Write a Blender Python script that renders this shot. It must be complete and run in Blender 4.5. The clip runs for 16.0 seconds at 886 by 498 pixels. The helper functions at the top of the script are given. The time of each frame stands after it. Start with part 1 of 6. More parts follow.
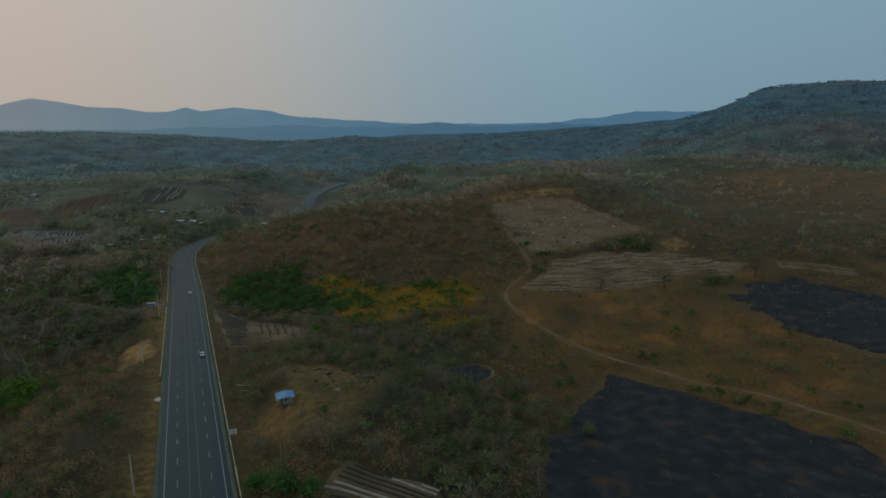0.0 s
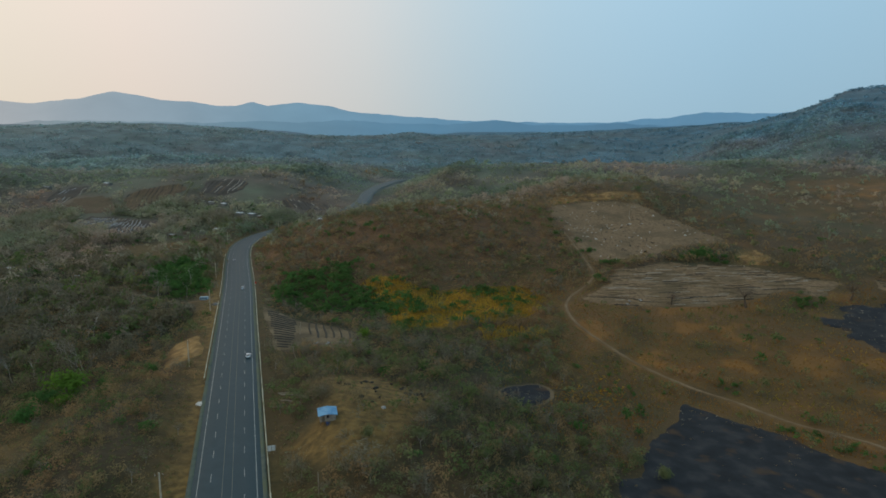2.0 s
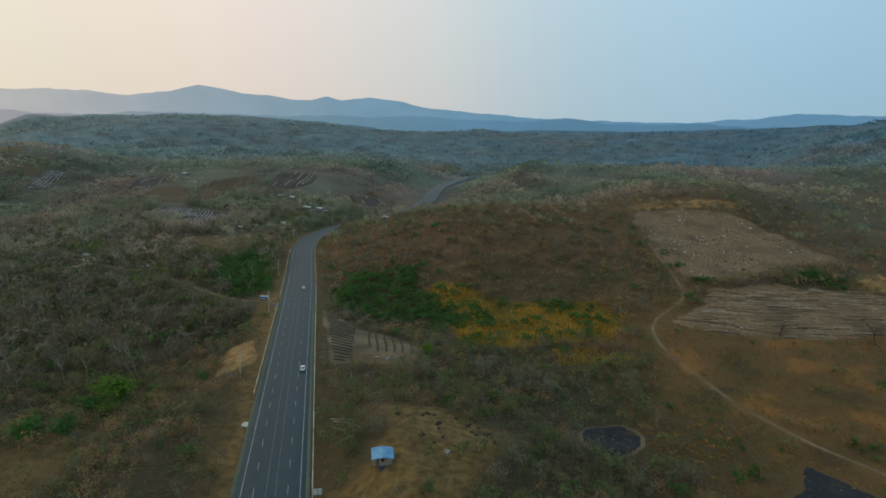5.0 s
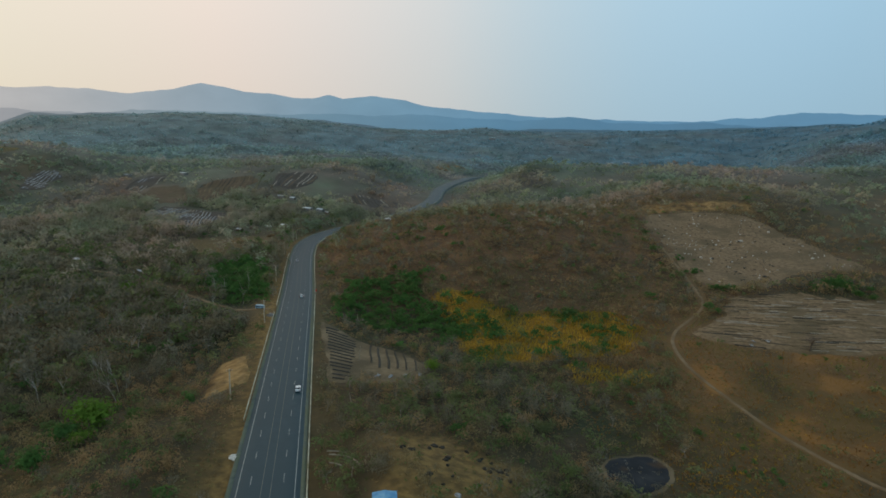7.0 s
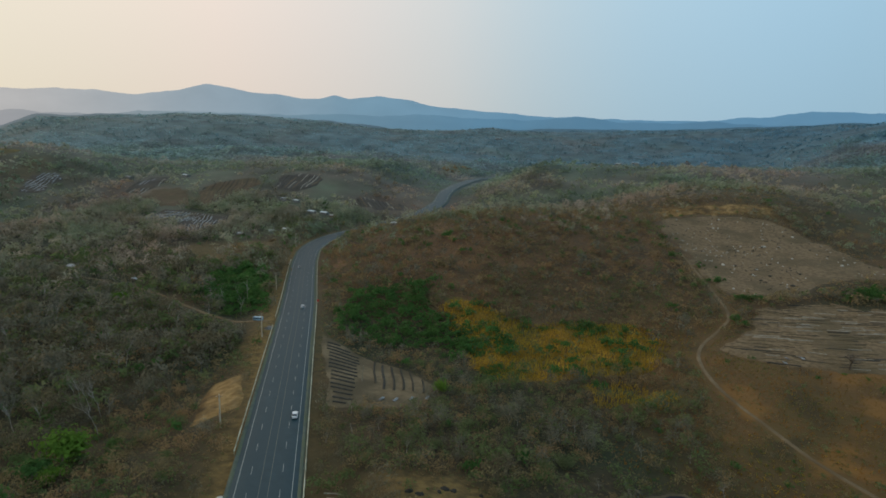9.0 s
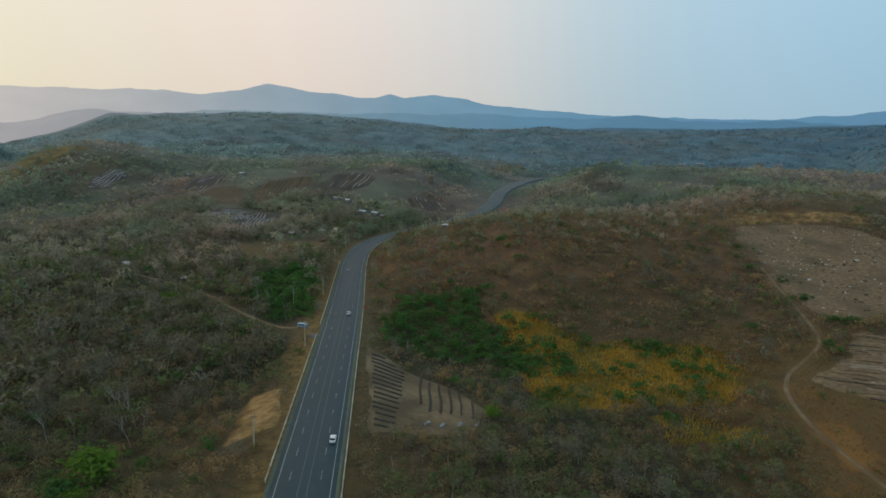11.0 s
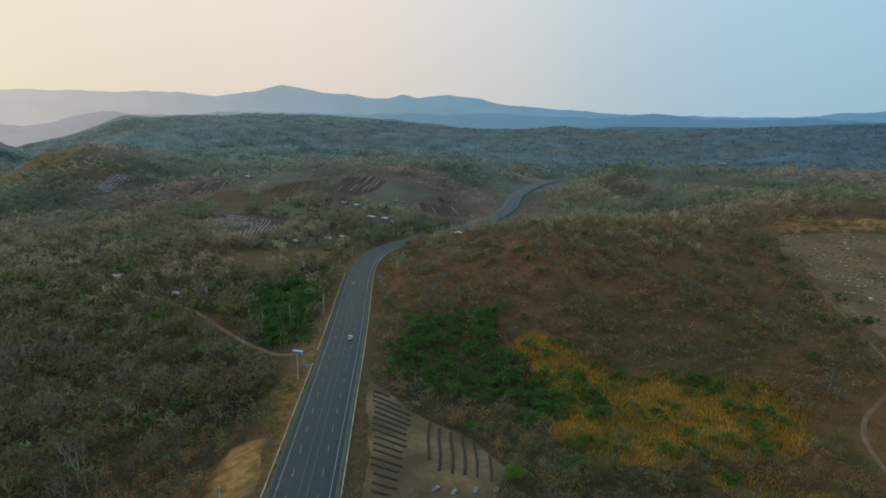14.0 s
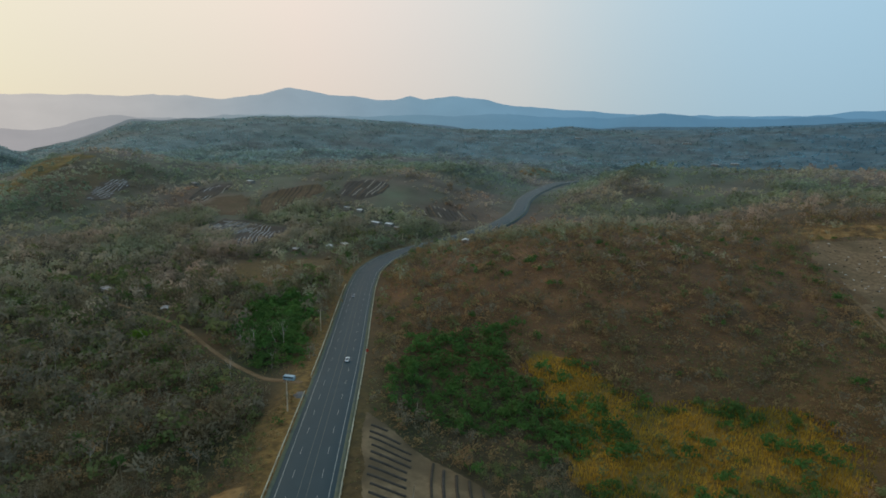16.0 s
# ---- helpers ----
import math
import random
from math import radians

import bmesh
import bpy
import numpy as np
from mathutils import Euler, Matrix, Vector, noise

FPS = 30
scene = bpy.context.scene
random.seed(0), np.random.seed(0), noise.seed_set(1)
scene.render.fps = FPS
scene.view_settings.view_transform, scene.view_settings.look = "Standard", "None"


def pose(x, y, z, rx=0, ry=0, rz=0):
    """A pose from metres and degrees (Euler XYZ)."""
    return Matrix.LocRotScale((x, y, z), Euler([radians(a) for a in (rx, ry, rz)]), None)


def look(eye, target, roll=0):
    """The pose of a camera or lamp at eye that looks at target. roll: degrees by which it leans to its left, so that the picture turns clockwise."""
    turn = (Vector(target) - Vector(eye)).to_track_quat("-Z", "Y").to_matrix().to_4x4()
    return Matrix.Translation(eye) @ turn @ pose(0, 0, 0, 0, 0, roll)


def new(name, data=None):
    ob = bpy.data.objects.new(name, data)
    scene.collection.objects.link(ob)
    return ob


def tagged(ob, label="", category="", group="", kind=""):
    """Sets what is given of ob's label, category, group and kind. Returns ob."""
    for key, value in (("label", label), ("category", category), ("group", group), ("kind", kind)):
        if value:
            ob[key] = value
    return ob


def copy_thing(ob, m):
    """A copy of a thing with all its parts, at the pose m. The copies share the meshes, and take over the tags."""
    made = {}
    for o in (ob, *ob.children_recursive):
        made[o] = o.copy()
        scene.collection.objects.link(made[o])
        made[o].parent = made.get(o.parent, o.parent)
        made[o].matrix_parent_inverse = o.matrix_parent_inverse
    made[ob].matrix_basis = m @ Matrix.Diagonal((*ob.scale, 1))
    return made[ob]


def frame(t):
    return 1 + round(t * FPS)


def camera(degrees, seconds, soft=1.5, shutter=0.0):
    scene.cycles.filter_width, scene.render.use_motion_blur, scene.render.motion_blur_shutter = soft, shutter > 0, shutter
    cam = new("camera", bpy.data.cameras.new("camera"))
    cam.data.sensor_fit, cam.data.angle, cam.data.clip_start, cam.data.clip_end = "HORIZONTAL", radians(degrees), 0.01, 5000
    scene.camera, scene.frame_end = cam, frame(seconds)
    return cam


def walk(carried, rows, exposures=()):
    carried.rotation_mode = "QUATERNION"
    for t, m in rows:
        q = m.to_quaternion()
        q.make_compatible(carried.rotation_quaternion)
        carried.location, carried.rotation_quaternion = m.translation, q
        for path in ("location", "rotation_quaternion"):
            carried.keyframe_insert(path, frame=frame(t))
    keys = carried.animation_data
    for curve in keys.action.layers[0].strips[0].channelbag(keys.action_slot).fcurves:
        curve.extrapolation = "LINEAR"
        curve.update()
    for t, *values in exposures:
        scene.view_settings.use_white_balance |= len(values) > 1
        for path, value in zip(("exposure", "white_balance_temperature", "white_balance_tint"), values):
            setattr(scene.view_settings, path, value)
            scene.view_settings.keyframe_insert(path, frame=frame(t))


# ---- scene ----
cam = camera(77.9, 16.0, soft=1.7)
METRES, EYE, TILT, LEAN, TURN = 150.2, 90.0, 0.0, 0.0, 0.0
ROWS = [
    (0.0, 0.0, 0.0, 0.0, -0.1, -10.06, 0.55),
    (0.5, -0.0028, 0.0287, 0.0015, 1.0, -10.11, 0.27),
    (1.0, -0.0065, 0.057, 0.0025, 2.32, -10.17, -0.01),
    (1.5, -0.0111, 0.0853, 0.0033, 4.04, -10.24, -0.34),
    (2.0, -0.0172, 0.1136, 0.0038, 5.76, -10.3, -0.68),
    (2.5, -0.0238, 0.1418, 0.005, 7.57, -10.36, -1.01),
    (3.0, -0.0315, 0.1697, 0.0064, 9.2, -10.46, -1.31),
    (3.5, -0.0398, 0.1974, 0.0075, 11.02, -10.59, -1.56),
    (4.0, -0.0488, 0.225, 0.0085, 11.94, -10.66, -1.76),
    (6.5, -0.0962, 0.3592, 0.015, 13.08, -10.91, -2.06),
    (7.0, -0.1056, 0.3868, 0.0171, 13.0, -10.94, -2.04),
    (7.5, -0.1146, 0.4143, 0.0184, 12.87, -10.97, -1.99),
    (8.0, -0.1231, 0.4423, 0.0202, 12.79, -10.95, -1.92),
    (8.5, -0.1324, 0.47, 0.0216, 12.97, -10.93, -1.89),
    (9.0, -0.1409, 0.4979, 0.0236, 13.61, -10.96, -1.91),
    (9.5, -0.1496, 0.5261, 0.0244, 15.15, -11.04, -1.99),
    (10.0, -0.1585, 0.5542, 0.0257, 16.97, -11.13, -2.09),
    (12.5, -0.2083, 0.711, 0.0328, 19.79, -11.35, -1.99),
    (13.0, -0.2197, 0.7457, 0.0346, 19.7, -11.32, -1.9),
    (13.5, -0.231, 0.7806, 0.0361, 20.15, -11.33, -1.81),
    (14.0, -0.2437, 0.8169, 0.0378, 20.54, -11.32, -1.73),
    (14.5, -0.2545, 0.8514, 0.0396, 21.24, -11.3, -1.66),
    (15.0, -0.2654, 0.8865, 0.0412, 21.3, -11.26, -1.56),
    (15.5, -0.277, 0.9206, 0.0431, 21.28, -11.24, -1.46),
    (16.0, -0.2884, 0.9546, 0.0451, 21.25, -11.21, -1.34),
]
EXPOSURES = [(0.0, -0.74), (0.1, -0.56), (0.2, -0.4), (0.3, -0.05), (0.5, 0.0), (16.0, 0.0)]
walk(cam, [(t, pose(0, 0, EYE, TILT, LEAN, TURN) @ pose(METRES * x, METRES * y, METRES * z, 90 + pitch, roll, yaw)) for t, x, y, z, yaw, pitch, roll in ROWS], EXPOSURES)

# ---- sky and sun: hazy dusk, the low sun behind the haze on the west side ----
SUN_AZ, SUN_EL = -82.0, 8.0   # degrees from +y towards +x, and above the horizon
world = bpy.data.worlds.new("dusk_sky")
scene.world = world
world.use_nodes = True
wn, wl = world.node_tree.nodes, world.node_tree.links
wn.clear()
sky = wn.new("ShaderNodeTexSky")
sky.sky_type = "NISHITA"
sky.sun_disc = False
sky.sun_elevation = radians(SUN_EL)
sky.sun_rotation = radians(SUN_AZ)
sky.air_density, sky.dust_density, sky.ozone_density = 1.0, 2.0, 3.0
coord = wn.new("ShaderNodeTexCoord")
towards = wn.new("ShaderNodeVectorMath")       # how near the direction is to the sun's side
towards.operation = "DOT_PRODUCT"
towards.inputs[1].default_value = (math.sin(radians(SUN_AZ)), math.cos(radians(SUN_AZ)), 0.0)
wl.new(coord.outputs["Generated"], towards.inputs[0])
span = wn.new("ShaderNodeMapRange")
span.inputs["From Min"].default_value, span.inputs["From Max"].default_value = -1.0, 1.0
wl.new(towards.outputs["Value"], span.inputs["Value"])
veil = wn.new("ShaderNodeValToRGB")            # thin even haze in front of the clear sky
stops = [(0.0, (0.34, 0.52, 0.64)), (0.38, (0.42, 0.67, 0.86)), (0.52, (0.49, 0.70, 0.84)), (0.60, (0.57, 0.72, 0.80)), (0.68, (0.75, 0.78, 0.775)), (0.80, (0.955, 0.85, 0.77)), (0.93, (1.12, 0.905, 0.74)), (1.0, (1.15, 0.95, 0.68))]
veil.color_ramp.interpolation = "B_SPLINE"
while len(veil.color_ramp.elements) < len(stops):
    veil.color_ramp.elements.new(0.5)
for e, (p, c) in zip(veil.color_ramp.elements, stops):
    e.position, e.color = p, (*c, 1)
wl.new(span.outputs["Result"], veil.inputs["Fac"])
sep = wn.new("ShaderNodeSeparateXYZ")
wl.new(coord.outputs["Generated"], sep.inputs["Vector"])
lift = wn.new("ShaderNodeMapRange")            # a little dimmer in the thick air at the horizon
lift.inputs["From Min"].default_value, lift.inputs["From Max"].default_value = 0.02, 0.30
lift.inputs["To Min"].default_value, lift.inputs["To Max"].default_value = 0.84, 1.06
wl.new(sep.outputs["Z"], lift.inputs["Value"])
dim = wn.new("ShaderNodeVectorMath")
dim.operation = "SCALE"
wl.new(veil.outputs["Color"], dim.inputs[0])
wl.new(lift.outputs["Result"], dim.inputs["Scale"])
sky_bg = wn.new("ShaderNodeBackground")
sky_bg.inputs["Strength"].default_value = 0.05
wl.new(sky.outputs[0], sky_bg.inputs["Color"])
veil_bg = wn.new("ShaderNodeBackground")
veil_bg.inputs["Strength"].default_value = 1.0
wl.new(dim.outputs["Vector"], veil_bg.inputs["Color"])
both = wn.new("ShaderNodeMixShader")
both.inputs[0].default_value = 0.85
wl.new(sky_bg.outputs[0], both.inputs[1])
wl.new(veil_bg.outputs[0], both.inputs[2])
w_out = wn.new("ShaderNodeOutputWorld")
wl.new(both.outputs[0], w_out.inputs["Surface"])

sun_data = bpy.data.lights.new("sun", "SUN")
sun_data.energy, sun_data.angle, sun_data.color = 0.5, radians(16), (1.0, 0.84, 0.66)
sun = new("sun", sun_data)
sa, se = radians(SUN_AZ), radians(SUN_EL + 6)
sun_dir = Vector((math.sin(sa) * math.cos(se), math.cos(sa) * math.cos(se), math.sin(se)))
sun.matrix_world = look(sun_dir * 3000, (0, 0, 0))


# ---- noise and terrain ----
def hash2(ix, iy, s):
    h = (ix.astype(np.int64) * 374761393 + iy.astype(np.int64) * 668265263 + s * 1442695041) & 0xFFFFFFFF
    h = ((h ^ (h >> 13)) * 1274126177) & 0xFFFFFFFF
    h = ((h ^ (h >> 16)) * 2246822519) & 0xFFFFFFFF
    return ((h ^ (h >> 15)) & 0xFFFFFF) / float(0x1000000)


def vnoise(x, y, s):
    ix, iy = np.floor(x), np.floor(y)
    fx, fy = x - ix, y - iy
    fx, fy = fx * fx * fx * (fx * (fx * 6 - 15) + 10), fy * fy * fy * (fy * (fy * 6 - 15) + 10)
    a, b = hash2(ix, iy, s), hash2(ix + 1, iy, s)
    c, d = hash2(ix, iy + 1, s), hash2(ix + 1, iy + 1, s)
    return (a + (b - a) * fx) * (1 - fy) + (c + (d - c) * fx) * fy


def fbm(x, y, wavelength, octaves, s):
    """Noise between about -1 and 1."""
    total, amp, norm, f = 0.0, 1.0, 0.0, 1.0 / wavelength
    for k in range(octaves):
        total = total + amp * (vnoise(x * f + 17.3 * k, y * f - 9.1 * k, s + k) * 2 - 1)
        norm += amp
        amp, f = amp * 0.5, f * 2.03
    return total / norm


def smooth(e0, e1, v):
    t = np.clip((v - e0) / (e1 - e0), 0, 1)
    return t * t * (3 - 2 * t)


# centre line of the highway
ROAD_PTS = [(187, -400, 14), (92, -200, 12), (-3.0, 0, 9.4), (-62.8, 125, 7.3), (-124, 254, 4.6), (-168.5, 348, 3.4), (-200, 412, 2.0),
            (-219, 452, 1.6), (-236, 497, 2.0), (-241, 540, 2.8), (-233, 577, 4.4), (-214, 618, 8), (-191, 678, 14), (-187, 740, 18.5),
            (-200, 836, 24), (-205, 985, 27.5), (-190, 1120, 30), (-120, 1215, 31), (0, 1290, 28), (200, 1380, 20)]


def spline(pts, step):
    """Points every step metres or so along a smooth curve through pts."""
    p = np.array(pts, float)
    p = np.vstack([2 * p[0] - p[1], p, 2 * p[-1] - p[-2]])
    out = []
    for i in range(1, len(p) - 2):
        n = max(2, int(np.linalg.norm(p[i + 1] - p[i]) / step))
        u = np.linspace(0, 1, n, endpoint=False)[:, None]
        # centripetal-like tangents scaled by the chord
        d0, d1, d2 = (np.linalg.norm(p[i + k] - p[i + k - 1]) for k in (0, 1, 2))
        m1 = ((p[i] - p[i - 1]) / d0 * d1 + (p[i + 1] - p[i]) / d1 * d0) / (d0 + d1) * d1
        m2 = ((p[i + 1] - p[i]) / d1 * d2 + (p[i + 2] - p[i + 1]) / d2 * d1) / (d1 + d2) * d1
        out.append((2 * u**3 - 3 * u**2 + 1) * p[i] + (u**3 - 2 * u**2 + u) * m1 + (-2 * u**3 + 3 * u**2) * p[i + 1] + (u**3 - u**2) * m2)
    out.append(p[-2][None])
    return np.vstack(out)


ROAD = spline(ROAD_PTS, 4.0)
ROAD_C = np.vstack([ROAD[::3], ROAD[-1:]])      # coarser, to work out distances


def near_line(x, y, line):
    """Distance to the line, its height there, and the side (positive: right of its course)."""
    d, zz, side = np.full(x.shape, 1e9), np.zeros(x.shape), np.zeros(x.shape)
    for i in range(len(line) - 1):
        a, b = line[i], line[i + 1]
        ax, ay = b[0] - a[0], b[1] - a[1]
        ll = ax * ax + ay * ay
        u = np.clip(((x - a[0]) * ax + (y - a[1]) * ay) / ll, 0, 1)
        dx, dy = x - a[0] - u * ax, y - a[1] - u * ay
        dd = np.hypot(dx, dy)
        m = dd < d
        d = np.where(m, dd, d)
        zz = np.where(m, a[2] + u * (b[2] - a[2]), zz)
        side = np.where(m, np.sign(dx * ay - dy * ax), side)
    return d, zz, side


def bump(x, y, cx, cy, sx, sy, h, rot=0.0):
    c, s = math.cos(radians(rot)), math.sin(radians(rot))
    u, v = (x - cx) * c + (y - cy) * s, -(x - cx) * s + (y - cy) * c
    return h * np.exp(-0.5 * ((u / sx) ** 2 + (v / sy) ** 2))


# far ridges: azimuth and elevation in degrees as seen from the middle of the flight
MID_RIDGE = [(-180, -3), (-75, -3), (-58, -2.6), (-56.4, -1.47), (-54.9, -1.0), (-53.3, -0.6), (-51.6, 0.0), (-49.4, 1.0), (-46.8, 1.17), (-44.9, 1.42), (-41.6, 1.45), (-38.6, 1.82), (-33.4, 1.82), (-30.2, 1.8), (-25.8, 1.68), (-22.4, 1.42), (-18.5, 1.1), (-14.3, 1.12), (-10, 1.38), (-8.6, 1.6), (-6, 1.4), (1, 1.45), (9.9, 1.75), (16, 2.05), (22, 2.5), (40, 2.5), (180, 0.8)]
FAR_RIDGE = [(-180, 2.5), (-75, 2.8), (-58.6, 2.75), (-50.9, 3.0), (-46.5, 3.32), (-41.8, 3.3), (-38.8, 3.74), (-37.3, 4.2), (-36.2, 4.52), (-34.1, 4.33), (-31.4, 3.96), (-28.7, 3.73), (-25.9, 3.78), (-24.5, 4.2), (-23.1, 3.88), (-20.3, 4.22), (-17.5, 3.89), (-14.4, 3.46), (-11.1, 3.4), (-8.1, 3.17), (-4.9, 2.8), (-2.9, 2.8), (-0.3, 3.1), (1.5, 2.87), (3.9, 2.6), (7.1, 2.69), (10, 2.64), (12.8, 2.74), (15.5, 3.1), (17, 3.3), (20, 3.45), (24, 3.5), (30, 3.4), (60, 3.0), (180, 2.5)]
SOUTHWEST_RIDGE = [(-180, -9), (-95, -1), (-70, 1.0), (-62, 0.3), (-59.6, -0.4), (-58.2, -0.85), (-57.1, -1.25), (-55, -2.4), (-50, -9), (180, -9)]
EAST_RIDGE = [(-180, -9), (8, -9), (14, -3), (19, 1.2), (22, 2.2), (25.5, 2.9), (28, 3.5), (29.6, 4.25), (31.2, 4.95), (33.8, 4.95), (37, 5.0), (42, 4.7), (60, 4.0), (100, -3), (180, -9)]
VIEW_C = (-25.0, 70.0)


def ridge(x, y, table, r0, width_in, width_out, rough):
    dx, dy = x - VIEW_C[0], y - VIEW_C[1]
    r, az = np.hypot(dx, dy), np.degrees(np.arctan2(dx, dy))
    t = np.array(table)
    el = np.interp(az + fbm(x, y, 300, 2, 71) * 0.5, t[:, 0], t[:, 1])
    top = 93 + r0 * np.tan(np.radians(el)) + rough * fbm(x, y, 260, 4, 77)
    d = r - r0 - 60 * fbm(x, y, 500, 2, 78)
    g = np.exp(-0.5 * (d / np.where(d < 0, width_in, width_out)) ** 2)
    return top * g - 90 * (1 - g)


def natural(x, y):
    r = np.hypot(x - VIEW_C[0], y - VIEW_C[1])
    z = 1.0 + 1.8 * fbm(x, y, 90, 4, 3) + 3.0 * smooth(250, 700, r) * fbm(x, y, 240, 3, 5)
    z = z + 3.0 * fbm(x, y, 30, 3, 8) * smooth(330, 900, r)
    z = z + bump(x, y, -35, 120, 60, 70, 9.5)                # house knoll
    z = z + bump(x, y, -105, 120, 45, 80, 5)
    z = z + bump(x, y, -54, 172, 34, 32, 6.5)
    z = z + bump(x, y, 50, 205, 62, 48, -7)
    z = z + bump(x, y, -50, 322, 90, 45, -5)
    z = z + bump(x, y, -345, 365, 130, 80, -4)
    z = z + bump(x, y, -158, 222, 22, 40, -4)
    z = z + bump(x, y, -80, 512, 84, 78, 33)                 # brown hill inside the bend
    z = z + bump(x, y, 115, 640, 88, 108, 39)                # hill with the stony field
    z = z + bump(x, y, 190, 400, 110, 70, 7)
    z = z + bump(x, y, 520, 760, 260, 280, 58)               # slope up to the east ridge
    z = z + bump(x, y, -797, 703, 100, 150, 47, 44)              # west hill
    z = z + bump(x, y, -425, 765, 185, 105, 40)
    z = z + bump(x, y, -300, 1000, 300, 120, 24)
    z = z + bump(x, y, 60, 980, 300, 150, 36)
    far = smooth(650, 1400, r)
    open_ = smooth(-57, -48, np.degrees(np.arctan2(x - VIEW_C[0], y - VIEW_C[1])))     # the valley falls away in the south-west
    z = z + far * ((8 + 22 * open_) + (16 + 14 * open_) * fbm(x, y, 420, 4, 12) - 20 * np.abs(fbm(x, y, 190, 3, 14)) + np.clip(r - 1100, 0, 1500) * 0.04 * open_)
    z = z + smooth(1250, 1700, r) * (6 + 24 * open_) * fbm(x, y, 380, 4, 16) + smooth(700, 1300, r) * 9 * fbm(x, y, 110, 3, 18)
    for rd in (ridge(x, y, MID_RIDGE, 2650, 750, 500, 10), ridge(x, y, SOUTHWEST_RIDGE, 1650, 300, 400, 8), ridge(x, y, EAST_RIDGE, 1950, 700, 700, 14)):
        k = np.maximum(40 - np.abs(rd - z), 0) / 40
        z = np.maximum(z, rd) + k * k * 10
    return z


def height(x, y):
    x, y = np.asarray(x, float), np.asarray(y, float)
    z = natural(x, y)
    flat = (np.abs(x) < 500) & (y < 1500)
    if flat.any():
        d, rz, _ = near_line(x[flat], y[flat], ROAD_C)
        k = smooth(11.5 + 4 * smooth(430, 700, y[flat]), 34 + 110 * smooth(520, 720, y[flat]), d)
        z[flat] = (rz - 0.45 - 1.4 * smooth(430, 700, y[flat])) * (1 - k) + z[flat] * k
    return z


def ground_z(x, y):
    return float(height(np.array([float(x)]), np.array([float(y)]))[0])



# ---- mesh helpers ----
def mesh_from(name, verts, faces, mats=(), smooth_faces=False, normals=None):
    me = bpy.data.meshes.new(name)
    verts = np.asarray(verts, np.float32)
    faces = np.asarray(faces, np.int32)
    me.vertices.add(len(verts))
    me.vertices.foreach_set("co", verts.ravel())
    n = faces.shape[1]
    me.loops.add(faces.size)
    me.loops.foreach_set("vertex_index", faces.ravel())
    me.polygons.add(len(faces))
    me.polygons.foreach_set("loop_start", np.arange(0, faces.size, n, dtype=np.int32))
    me.polygons.foreach_set("loop_total", np.full(len(faces), n, np.int32))
    me.update(calc_edges=True)
    for m in mats:
        me.materials.append(m)
    if smooth_faces:
        me.polygons.foreach_set("use_smooth", np.ones(len(faces), bool))
    if normals is not None:      # leaves shade like the rounded crown that they make up
        me.polygons.foreach_set("use_smooth", np.ones(len(faces), bool))
        me.attributes.new("custom_normal", "FLOAT_VECTOR", "POINT").data.foreach_set("vector", np.asarray(normals, np.float32).ravel())
    return me


def grid_faces(nu, nv, wrap=False):
    """Quads of a grid with nu rows of nv points."""
    i, j = np.meshgrid(np.arange(nu - 1), np.arange(nv if wrap else nv - 1), indexing="ij")
    k = (j + 1) % nv
    return np.stack([i * nv + j, i * nv + k, (i + 1) * nv + k, (i + 1) * nv + j], -1).reshape(-1, 4)


